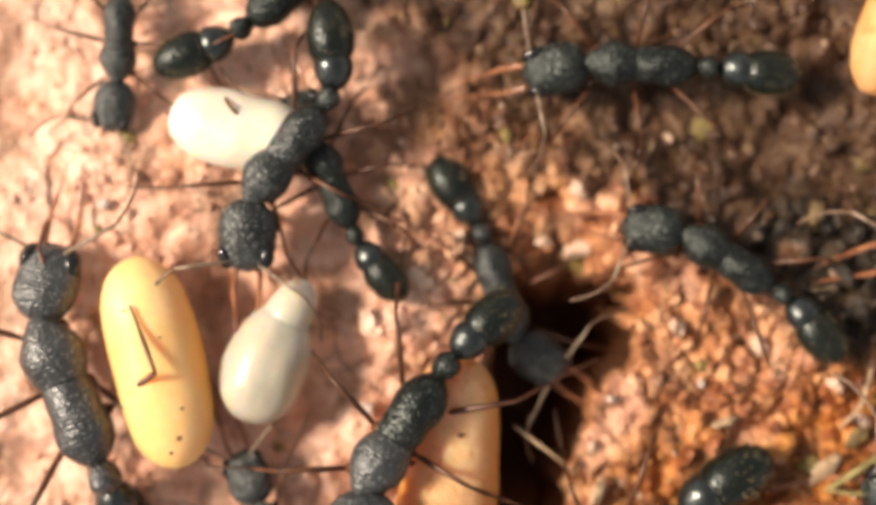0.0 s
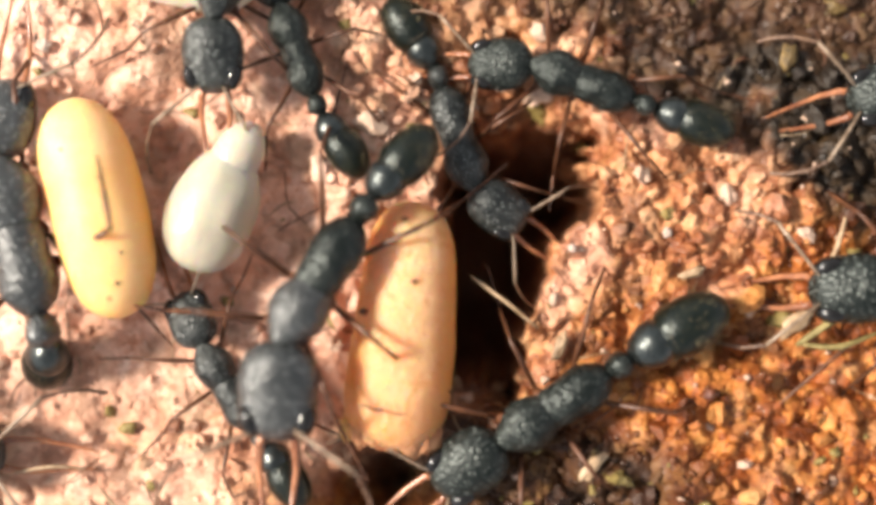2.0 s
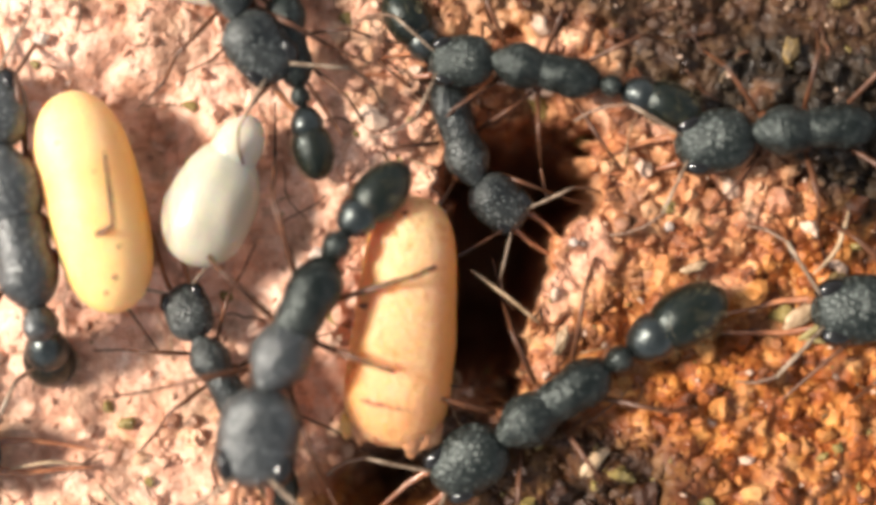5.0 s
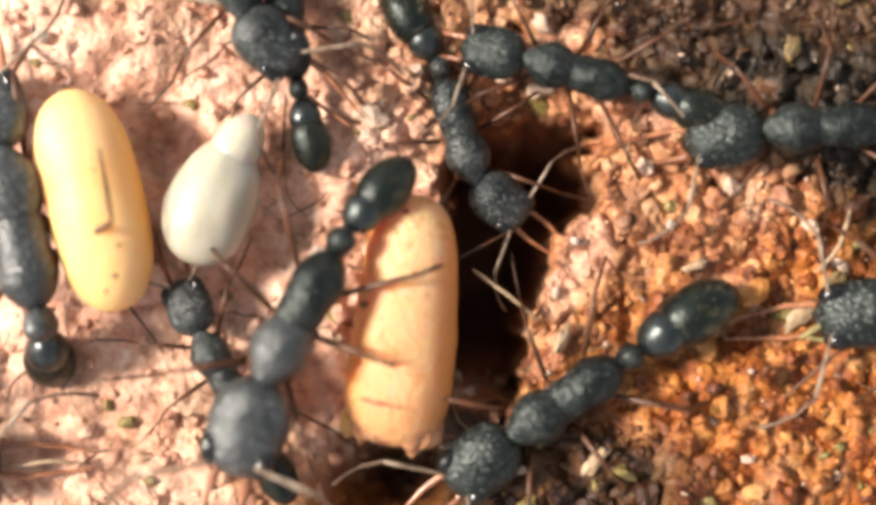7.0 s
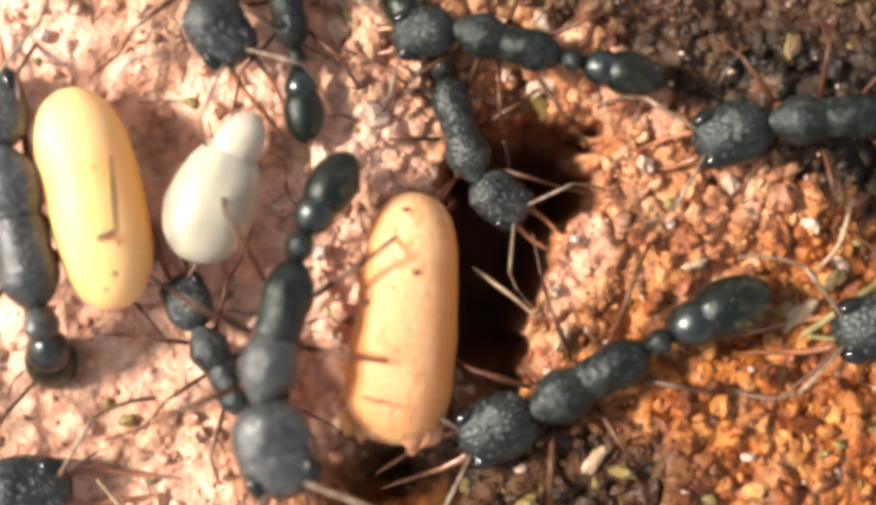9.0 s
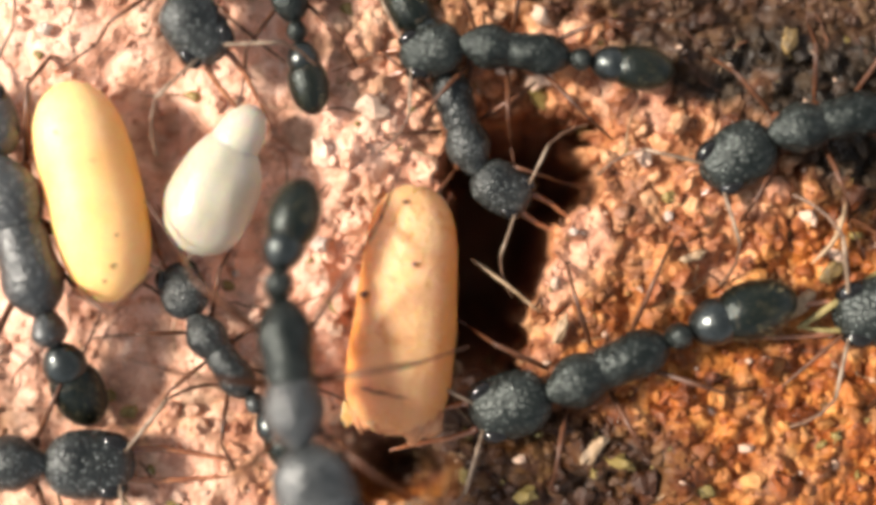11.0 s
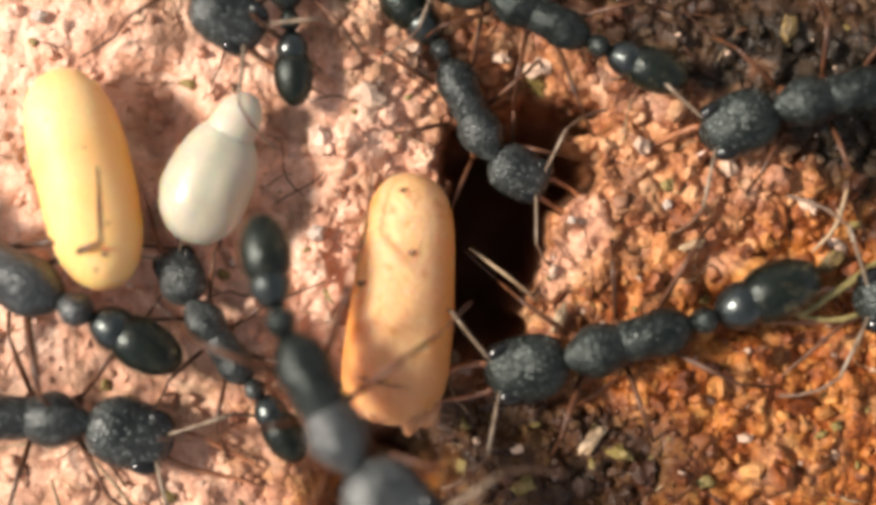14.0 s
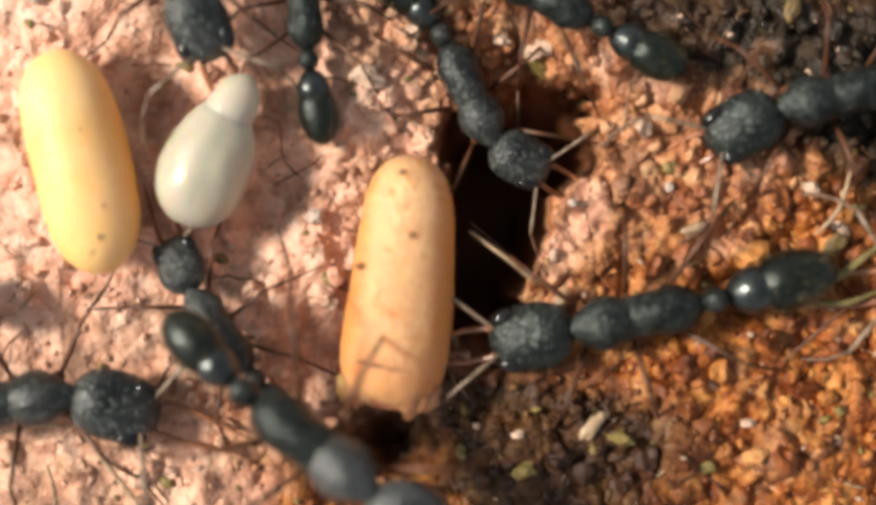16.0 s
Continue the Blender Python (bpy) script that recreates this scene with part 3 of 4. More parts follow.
def spike_hairs(count, inside, length, seed):
    """Fine stiff hairs that stand on an egg-shaped body; inside() gives a point and its normal."""
    r = random.Random(seed)
    verts, faces = [], []
    for _ in range(count):
        p, n = inside(r)
        d = (n + Vector((-0.6, 0, 0)) + Vector((r.uniform(-.3, .3), r.uniform(-.3, .3), r.uniform(-.3, .3)))).normalized()
        s = d.cross(Vector((0.3, 0.5, 0.8))).normalized() * 0.006
        t = d.cross(s).normalized() * 0.006
        tip = p + d * length * r.uniform(0.6, 1.2)
        o = len(verts)
        verts += [p + s, p - s * 0.5 + t, p - s * 0.5 - t, tip]
        faces += [(o, o + 1, o + 3), (o + 1, o + 2, o + 3), (o + 2, o, o + 3)]
    return verts, faces


def on_egg(x0, x1, w, h):
    def f(r):
        u, a = r.uniform(0.1, 0.97), r.uniform(-0.3, math.pi + 0.3)
        e = max(0.02, 1 - (2 * u - 1) ** 2) ** 0.5
        n = Vector((2 * u - 1, e * math.cos(a), e * math.sin(a))).normalized()
        return Vector((x0 + (x1 - x0) * u, w * e * math.cos(a), h * e * math.sin(a))), n
    return f


def beads(path, r0, r1, count):
    """A beaded feeler along a path of points."""
    pts, rad = [], []
    path = [Vector(p) for p in path]
    n = count * 4
    for i in range(n + 1):
        u = i / n * (len(path) - 1)
        k = min(int(u), len(path) - 2)
        pts.append(path[k].lerp(path[k + 1], u - k))
        rad.append((r0 + (r1 - r0) * i / n) * (0.8 + 0.3 * abs(math.sin(math.pi * i / 4))))
    return pts, rad


def ant_meshes(hide, rear):
    M = {}
    M["head"] = mesh_of("head", *rough_skin(loft(*bulb(-4 * U, 118 * U, head_profile, 20), 28), 0.06, 1), hide)
    M["eye"] = mesh_of("eye", *loft(*bulb(-0.40, 0.40, egg(0.25, 0.29), 12), 16), EYE)
    for s in (1, -1):
        blade = [(0, 0, 0), (0.3, 0.12 * s, -0.05), (0.9, 0.14 * s, -0.08), (1.6, 0.06 * s, 0.0), (2.2, -0.02 * s, 0.18), (2.55, -0.06 * s, 0.36)]
        M["mandible", s] = mesh_of("mandible", *loft(blade, [(0.11, 0.09), (0.10, 0.07), (0.075, 0.055), (0.062, 0.045), (0.045, 0.035), (0.012, 0.012)], 8), MANDIBLE)
        scape = loft([(0, 0, 0), (0.45, 0.45 * s, 0.22), (0.95, 0.95 * s, 0.36), (1.35, 1.35 * s, 0.40)], [0.04, 0.048, 0.056, 0.048], 8)
        fun = loft(*beads([(1.35, 1.35 * s, 0.40), (1.9, 1.5 * s, 0.2), (2.4, 1.5 * s, -0.1), (2.85, 1.4 * s, -0.4)], 0.042, 0.055, 10), 8)
        M["antenna", s] = mesh_of("antenna", *join_lists(scape, fun), ANTENNA)
        M["antenna", s].materials.append(FEELER)
        M["antenna", s].polygons.foreach_set("material_index", [0 if k < len(scape[1]) else 1 for k in range(len(scape[1]) + len(fun[1]))])
    M["clypeus"] = mesh_of("clypeus", *loft(*bulb(0, 0.42, egg(0.42, 0.2, 0, 2.4), 8), 14), hide)
    M["pronotum"] = mesh_of("pronotum", *rough_skin(loft(*bulb(12 * U, 108 * U, pronotum_profile, 18), 24), 0.05, 2), hide)
    M["propodeum"] = mesh_of("propodeum", *rough_skin(loft(*bulb(-106 * U, 40 * U, propodeum_profile, 22, 0.06), 24), 0.09, 4), rear)
    M["petiole"] = mesh_of("petiole", *join_lists(rough_skin(loft(*bulb(-146 * U, -96 * U, egg(21 * U, 31 * U, 0.12), 10), 16), 0.12, 6), loft([(-150 * U, 0, -0.12), (-90 * U, 0, -0.12)], [0.12, 0.14], 10)), rear)
    M["gaster"] = mesh_of("gaster", *loft(*bulb(-68 * U, 4 * U, egg(35 * U, 35 * U, 0.1), 14), 20), SMOOTH)
    M["gaster_tip"] = mesh_of("gaster_tip", *loft(*bulb(-156 * U, -34 * U, egg(42 * U, 40 * U, -0.06, 2.2), 18), 22), GASTER)
    M["seam"] = mesh_of("seam", *loft([(-63 * U, 0, 0), (-60 * U, 0, 0), (-57 * U, 0, 0)], [(31 * U, 31 * U), (35.5 * U, 35.5 * U), (31 * U, 31 * U)], 24), ANTENNA)
    M["setae"] = mesh_of("setae", *spike_hairs(150, on_egg(-156 * U, -34 * U, 42 * U, 40 * U), 0.2, 5), HAIR, False)
    return M


# grey and pale tones wear the cuticles with light painted in
TONES = {"black": ant_meshes(CUTICLE, CUTICLE), "grey": ant_meshes(LIT_GREY_HIDE, LIT_GREY_HIDE), "pale": ant_meshes(LIT_PALE_HIDE, LIT_PALE_HIDE), "pale_front": ant_meshes(LIT_PALE_HIDE, CUTICLE)}
LEGS = {}
LEG_PLAN = ((50, 26, 1.95, 1.7, 1.2), (98, 30, 1.9, 1.8, 1.25), (138, 30, 2.35, 2.2, 1.5))  # yaw, rise, femur, tibia, foot


def leg_meshes(s, k, fold):
    """Coxa with femur, tibia and foot of one leg; fold turns the shin forward, in degrees. Alike legs share meshes."""
    if ("leg", s, k, fold) not in LEGS:
        yaw, up, fl, tl, al = LEG_PLAN[k]
        a, e, b = radians(yaw), radians(46 if fold else up), radians(yaw * 1.12 - fold)
        out = Vector((math.cos(a), math.sin(a) * s, 0))
        c = out * 0.35 + Vector((0, 0, -0.22))
        knee = c + out * fl * math.cos(e) + Vector((0, 0, fl * math.sin(e)))
        swing = Vector((math.cos(b), math.sin(b) * s, 0))
        fall = min(0.95, (0.82 + knee.z) / tl) * (0.15 if fold else 1)
        ankle = knee + swing * tl * (0.55 if fold else 1) * math.sqrt(1 - fall * fall) + Vector((0, 0, -tl * fall))
        toe = ankle + swing * al * (0.3 if fold else 1) + Vector((0, 0, -0.06))
        mid = c.lerp(knee, 0.5) + Vector((0, 0, 0.06))
        LEGS["leg", s, k, fold] = (
            mesh_of("leg", *join_lists(loft([(0, 0, 0.05), c * 0.6, c], [0.2, 0.2, 0.12], 10), loft([c, c.lerp(knee, .2), mid, knee], [0.06, 0.082, 0.086, 0.055], 10)), LEG),
            mesh_of("tibia", *loft([knee, knee.lerp(ankle, 0.1), knee.lerp(ankle, 0.6), ankle], [0.045, 0.054, 0.060, 0.036], 8), LEG),
            mesh_of("tarsus", *loft(*beads([ankle, toe], 0.042, 0.026, 5), 6), LEG))
    return LEGS["leg", s, k, fold]


BODY_Z = 1.25


def make_ant(scale, label, tone, head_size, gaster_size, fold=0):
    """An ant that looks along +x, its root on the ground under the middle body. Returns the root and the parts that move."""
    ANT = TONES[tone]
    root = tagged(new("ant"), label, "ant", "ants tending the brood")
    root.scale = (scale,) * 3
    part("pronotum", ANT["pronotum"], root, mm(0, 0, BODY_Z + 0.05))
    part("propodeum", ANT["propodeum"], root, mm(0, 0, BODY_Z))
    part("petiole", ANT["petiole"], root, mm(0, 0, BODY_Z))
    head = part("head", ANT["head"], root, mm(102 * U, 0, BODY_Z, 0, 14), "dull black finely pitted head")
    head.scale = (head_size,) * 3
    part("clypeus", ANT["clypeus"], head, mm(1.78, 0, -0.1))
    for s in (1, -1):
        part("eye", ANT["eye"], head, mm(1.66, 0.60 * s, 0.20, 0, 0, -14 * s), "large glossy black eye")
        part("mandible", ANT["mandible", s], head, mm(1.98, 0.27 * s, -0.15), "long thin reddish-brown mandible")
    feelers = [part("antenna", ANT["antenna", s], head, mm(1.75, 0.2 * s, 0.25), "pale brown beaded antenna") for s in (1, -1)]
    gaster = part("gaster", ANT["gaster"], root, mm(-146 * U, 0, BODY_Z - 0.08))
    gaster.scale = (gaster_size,) * 3
    part("gaster_tip", ANT["gaster_tip"], gaster, label="dark olive-black abdomen tip")
    part("seam", ANT["seam"], gaster, label="pale rim between two abdomen plates")
    part("setae", ANT["setae"], gaster, label="short pale bristles")
    legs = []
    for s in (1, -1):
        for k, x in enumerate((70, 10, -45)):
            femur, tibia, tarsus = leg_meshes(s, k, fold if (s, k) == (-1, 2) else 0)
            leg = part("leg", femur, root, mm(x * U, 0.3 * s, BODY_Z - 0.38), "thin dark reddish-brown leg")
            part("tibia", tibia, leg)
            part("tarsus", tarsus, leg)
            legs.append((leg, s, k))
    return root, head, feelers, gaster, legs


# each ant: size, tone, build of head and abdomen and fold of the last right leg, height of its footing, pitch, rest angles of the legs (left, then right, front to rear), label, and its way:
# seconds, x, y (mm), heading, turn of the head, turn and tilt of the abdomen (degrees)
ANT_WAYS = [
    (1.22, ('pale_front', 1.15, 0.85), [(0, 1.4), (8.7, 1.4), (10.8, 3.0), (15.0, 3.0), (16.0, 2.4)], -8, (0, 0, 0, 0, 0, 0), "large dull black ant leaning on the tan cocoon", [
        (0.0, -2.81, -0.74, -125, 43, -13, 0), (0.5, -3.59, -1.09, -122, 32, -15, 0), (1.0, -3.68, -0.87, -119, 29, -16, 0), (1.5, -3.72, -0.77, -119, 29, -16, 0),
        (2.0, -3.78, -0.82, -122, 32, -10, 0), (2.5, -4.43, -1.68, -120, 11, -9, 0), (3.0, -4.46, -2.16, -119, 11, -13, 0), (3.5, -4.48, -2.51, -120, 15, -14, 0),
        (6.5, -4.27, -2.10, -113, 21, -18, 0), (7.0, -4.36, -2.15, -119, 11, -13, 0), (8.0, -4.65, -2.39, -112, 21, -12, 0), (8.7, -4.91, -2.50, -107, 33, -15, 0),
        (10.8, -4.49, -4.07, -82, 15, -26, 0), (11.0, -4.35, -4.10, -82, 13, -25, 0), (12.0, -4.21, -4.42, -83, 19, -14, 0), (12.5, -3.82, -4.86, -76, 16, -17, 0),
        (13.5, -3.41, -5.24, -63, 18, -21, 0), (14.5, -3.14, -5.29, -62, 15, -15, 0), (15.0, -3.25, -6.11, -56, 3, -23, 0), (15.5, -3.30, -6.37, -54, 4, -11, 0),
        (16.0, -3.35, -7.05, -37, -5, -8, 0),
    ]),
    (1.40, ('pale', 0.85, 0.8, 95), 0.15, 0, (0, 0, 0, 35, -47, 63), "black ant with a striated back beside the yellow pupa", [
        (0.0, -13.50, 0.76, 113, -34, -23, -65), (0.5, -13.56, 0.64, 113, -34, -49, -65), (1.0, -13.48, 0.80, 110, -29, -43, -65), (1.5, -13.23, 0.80, 109, -30, -48, -65),
        (2.0, -13.10, 0.80, 105, -20, -50, -65), (3.0, -13.00, 0.91, 103, 0, -34, -65), (8.7, -13.00, 0.77, 103, -0, -32, -65), (11.0, -13.04, 0.26, 107, 5, 3, -30),
        (12.0, -14.8, -0.65, 129, -4, 4, -8), (12.5, -13.75, -0.2, 133, -12, 7, -8), (13.5, -13.85, -0.75, 145, -24, 2, -8), (14.5, -14.2, -1.1, 163, -28, -7, -8),
        (15.0, -16.95, -1.0, 171, -22, -5, -8), (15.5, -19.0, -1.6, 173, -10, -4, -8), (16.0, -20.5, -1.8, 174, -2, -7, -8),
    ]),
    (0.85, ('grey', 1, 1), 0.00, 0, (0, 0, 0, 0, 0, 0), "small grey-black ant tucked under its neighbour", [
        (0.0, -6.65, -4.40, 118, -5, 10, 0), (0.5, -6.96, -4.19, 118, -6, 17, 0), (1.0, -6.86, -4.10, 120, -8, 11, 0), (1.5, -6.71, -4.12, 121, -9, 7, 0),
        (2.0, -6.64, -3.99, 123, -11, -1, 0), (3.0, -6.78, -4.03, 122, -10, -5, 0), (7.0, -6.77, -3.84, 120, -8, -5, 0), (8.7, -6.80, -3.76, 120, -8, -5, 0),
        (11.0, -6.89, -3.54, 126, -14, -1, 0), (12.0, -6.85, -3.46, 125, -13, -1, 0), (12.5, -6.91, -3.61, 126, -14, -2, 0), (13.5, -6.85, -3.45, 126, -14, -6, 0),
        (14.5, -6.78, -3.43, 127, -15, -2, 0), (15.0, -6.81, -3.57, 126, -14, -1, 0), (16.0, -6.73, -3.60, 127, -15, 2, 0),
    ]),
    (1.05, ('grey', 1.05, 1), 0.70, 0, (0, 0, 0, 0, 0, 0), "black ant with a pitted head reaching its long mandibles down", [
        (0.0, -6.43, 8.47, -128, 35, 44, 0), (0.5, -6.51, 8.27, -133, 41, 38, 0), (1.0, -6.48, 8.62, -131, 40, 31, 0), (1.5, -6.47, 8.77, -122, 32, 16, 0),
        (2.0, -6.55, 9.45, -104, 14, 3, 0), (2.5, -6.61, 9.41, -101, 11, -0, 0), (3.0, -6.67, 9.05, -81, 19, -9, 0), (3.5, -6.58, 8.93, -81, 22, -6, 0),
        (6.5, -6.50, 9.54, -83, 40, -2, 0), (7.0, -6.35, 9.24, -82, 40, -3, 0), (8.0, -6.92, 9.58, -86, 26, -2, 0), (8.7, -7.31, 9.72, -89, 33, 4, 0),
        (10.8, -8.06, 9.61, -95, 39, 5, 0), (12.0, -8.02, 9.50, -94, 41, 4, 0), (12.5, -7.21, 9.31, -95, 50, 5, 0), (13.5, -7.13, 9.15, -97, 63, 7, 0),
        (15.0, -7.32, 9.52, -94, 49, 4, 0), (16.0, -7.60, 8.86, -93, 25, 3, 0),
    ]),
    (0.85, ('black', 1, 1), 0.10, 0, (0, 0, 0, 0, 0, 0), "slender dark ant walking away over red soil", [
        (0.0, -4.92, 7.57, 114, -4, 15, 0), (0.5, -4.81, 7.25, 115, -5, 15, 0), (1.0, -4.62, 7.57, 110, -3, 16, 0), (1.5, -4.54, 6.88, 112, -8, 23, 0),
        (2.0, -4.45, 6.69, 111, -7, 14, 0), (2.5, -4.41, 6.71, 103, -1, 18, 0), (3.0, -4.51, 6.38, 106, -3, 10, 0), (3.5, -4.59, 6.66, 104, 0, 3, 0),
        (7.0, -4.70, 7.02, 100, 4, 4, 0), (8.0, -4.88, 7.94, 101, 3, -1, 0), (8.7, -4.80, 7.92, 101, 0, -5, 0), (10.8, -4.87, 8.46, 102, 2, 0, 0),
        (12.0, -4.65, 9.01, 101, 1, 3, 0), (13.5, -4.67, 8.88, 98, 3, -4, 0), (14.5, -4.89, 7.92, 96, 5, -1, 0), (15.0, -4.82, 7.12, 96, 1, 3, 0),
        (15.5, -3.69, 6.34, 97, -3, 6, 0), (16.0, -4.09, 6.72, 95, -2, 7, 0),
    ]),
    (0.95, ('black', 1, 1), 0.00, 0, (0, 0, 0, 0, 0, 0), "black ant crossing bare orange soil", [
        (0.0, 8.19, 5.04, 148, 26, -19, 0), (0.5, 7.81, 5.38, 151, 17, -22, 0), (1.0, 6.20, 5.82, 146, 8, -7, 0), (1.5, 5.06, 5.73, 156, 8, -1, 0),
        (2.0, 4.64, 5.67, 160, 20, 2, 0), (2.5, 3.55, 5.69, 173, 20, -6, 0), (3.0, 3.38, 5.77, 168, 32, -5, 0), (3.5, 3.38, 5.73, 169, 20, -9, 0),
        (6.5, 3.86, 5.85, 165, 10, -3, 0), (7.0, 4.38, 5.69, 164, 5, -3, 0), (8.0, 3.10, 6.63, 157, 18, 6, 0), (8.7, 2.18, 6.61, 162, 23, 4, 0),
        (11.0, 2.45, 6.14, 172, 22, -0, 0), (12.0, 3.58, 6.06, 156, -3, 7, 0), (12.5, 3.92, 6.13, 155, 8, 12, 0), (13.5, 3.37, 6.62, 153, 7, 6, 0),
        (14.5, 3.27, 6.91, 153, 7, 4, 0), (15.0, 3.30, 6.88, 153, 2, 2, 0), (16.0, 3.36, 6.88, 152, -1, -1, 0),
    ]),
    (0.95, ('grey', 1, 1), -0.90, 0, (0, 0, 0, 0, 0, 0), "dark ant in the hollow beside the tan cocoon", [
        (0.0, 0.70, 3.92, -72, 35, 17, 0), (8.7, 0.71, 3.92, -72, 34, 16, 0), (11.0, 0.74, 3.95, -73, 43, 19, 0), (12.5, 1.02, 3.98, -65, 38, 14, 0),
        (16.0, 1.13, 3.84, -64, 35, 16, 0),
    ]),
    (1.05, ('black', 1.08, 1), 0.20, 0, (0, 0, 0, 0, 0, 0), "black ant with a broad dull head on pinkish soil", [
        (0.0, 18.0, 6.1, -172, 7, 1, 0), (1.0, 16.9, 4.7, -172, 8, 1, 0), (1.5, 17.2, 5.3, -174, 9, 2, 0), (2.0, 17.3, 5.8, -175, 10, 3, 0), (2.5, 15.22, 5.09, -172, 8, -2, 0), (3.0, 13.41, 4.66, -170, 7, -1, 0),
        (3.5, 13.33, 4.46, -164, 1, -7, 0), (4.2, 11.78, 4.01, -170, 5, 1, 0), (6.5, 11.96, 3.95, -178, 9, 1, 0), (7.0, 12.08, 3.96, -177, 6, -1, 0),
        (8.0, 12.37, 4.07, -178, 11, 1, 0), (8.7, 12.26, 4.19, -177, 12, -0, 0), (11.0, 12.30, 3.88, -166, 20, -2, 0), (12.0, 12.66, 3.83, -177, 25, 3, 0),
        (12.5, 12.67, 4.06, -178, 23, 4, 0), (13.5, 12.42, 4.29, -169, 10, -5, 0), (14.5, 12.59, 4.26, -167, 10, -7, 0), (15.0, 12.58, 3.87, -166, 10, -3, 0),
        (16.0, 12.52, 3.73, -167, 14, -4, 0),
    ]),
    (1.12, ('black', 1.08, 1.12), 0.10, 0, (0, 0, 0, 0, 0, 0), "long black ant bridging the dark soil", [
        (0.0, 4.10, -4.67, -150, 15, 2, 0), (0.5, 3.97, -4.61, -145, 5, -9, 0), (1.0, 3.70, -4.46, -151, 4, 0, 0), (1.5, 3.82, -4.57, -147, 1, -1, 0),
        (2.0, 3.70, -4.63, -147, 4, -4, 0), (3.0, 3.64, -4.71, -145, 1, -4, 0), (3.5, 3.63, -4.68, -146, -1, -3, 0), (7.0, 3.96, -4.59, -146, 8, -2, 0),
        (8.0, 4.32, -4.16, -149, -2, -1, 0), (8.7, 4.61, -4.06, -150, -4, -3, 0), (11.0, 5.33, -3.90, -156, -6, -6, 0), (12.0, 5.53, -3.93, -157, -5, 5, 0),
        (12.5, 5.64, -3.81, -159, 2, 10, 0), (13.5, 6.05, -3.44, -161, -7, 4, 0), (14.5, 6.04, -3.42, -166, 3, 10, 0), (15.0, 6.16, -3.42, -164, 2, -1, 0),
        (16.0, 6.25, -3.14, -168, -2, 3, 0),
    ]),
    (1.25, ('black', 1, 1), 0.00, 0, (0, 0, 0, 0, 0, 0), "dark green-black ant coming over brown soil", [
        (0.0, 17.57, -2.31, -174, -2, -0, 0), (1.0, 17.14, -0.78, -174, -2, -0, 0), (1.5, 17.07, -0.72, -175, -1, 1, 0), (2.0, 16.77, -0.59, -175, -1, 1, 0),
        (3.5, 16.71, -1.15, -173, -1, -2, 0), (7.0, 16.81, -1.43, -173, 1, -2, 0), (8.0, 16.91, -2.16, -173, 1, -2, 0), (8.7, 17.24, -2.01, -173, 1, -1, 0),
        (11.0, 17.47, -1.69, -174, 3, -0, 0), (16.0, 18.85, -1.65, -175, 3, 1, 0),
    ]),
    (1.15, ('grey', 1.1, 1), 0.10, 0, (0, 0, 0, 0, 0, 0), "grey-black ant with a rounded head on crumbly soil", [
        (0.0, -20.2, -6.6, -4, -3, -1, 0), (1.0, -17.9, -5.6, -2, -3, -2, 0), (2.0, -18.5, -6.0, -1, -3, -4, 0), (7.0, -18.6, -6.6, -0, 0, 0, 0), (8.7, -16.76, -7.44, -2, 2, 2, 0),
        (10.8, -14.53, -7.27, -0, 0, 0, 0), (11.0, -14.41, -6.85, -2, -1, 2, 0), (12.0, -13.62, -5.85, -6, -6, 6, 0), (12.5, -13.16, -6.30, -5, -9, 5, 0),
        (13.5, -12.90, -5.98, -10, -12, 4, 0), (14.5, -12.96, -5.73, 5, -21, 12, 0), (15.0, -13.14, -5.74, 5, -21, 12, 0), (16.0, -13.25, -5.81, 8, -27, 12, 0),
    ]),
    (0.80, ('grey', 1, 1), 0.00, 0, (0, 0, 0, 0, 0, 0), "grey-backed ant beside the white pupa", [
        (0.0, -12.01, 12.42, -92, -9, 6, 0), (16.0, -12.01, 12.42, -92, -9, 6, 0),
    ]),
    (1.00, ('black', 1, 1), 0.00, 0, (0, 0, 0, 0, 0, 0), "black ant among dark litter", [
        (0.0, 5.31, 11.50, 178, 13, -4, 0), (0.5, 4.66, 11.05, 181, 7, -7, 0), (1.5, 3.50, 12.97, 180, 9, -6, 0), (3.0, 1.66, 14.46, 180, 9, -6, 0),
        (16.0, -0.04, 15.58, 180, 9, -6, 0),
    ]),
    (1.00, ('black', 1, 1), 0.20, 0, (0, 0, 0, 0, 0, -50), "dark ant guarding the white pupa", [
        (0.0, -6.16, 14.03, 38, 0, -15, 0), (16.0, -6.16, 14.03, 38, 0, -15, 0),
    ]),
]
ants = [(make_ant(size, label, *build), z, pitch, swing, way) for size, build, z, pitch, swing, label, way in ANT_WAYS]


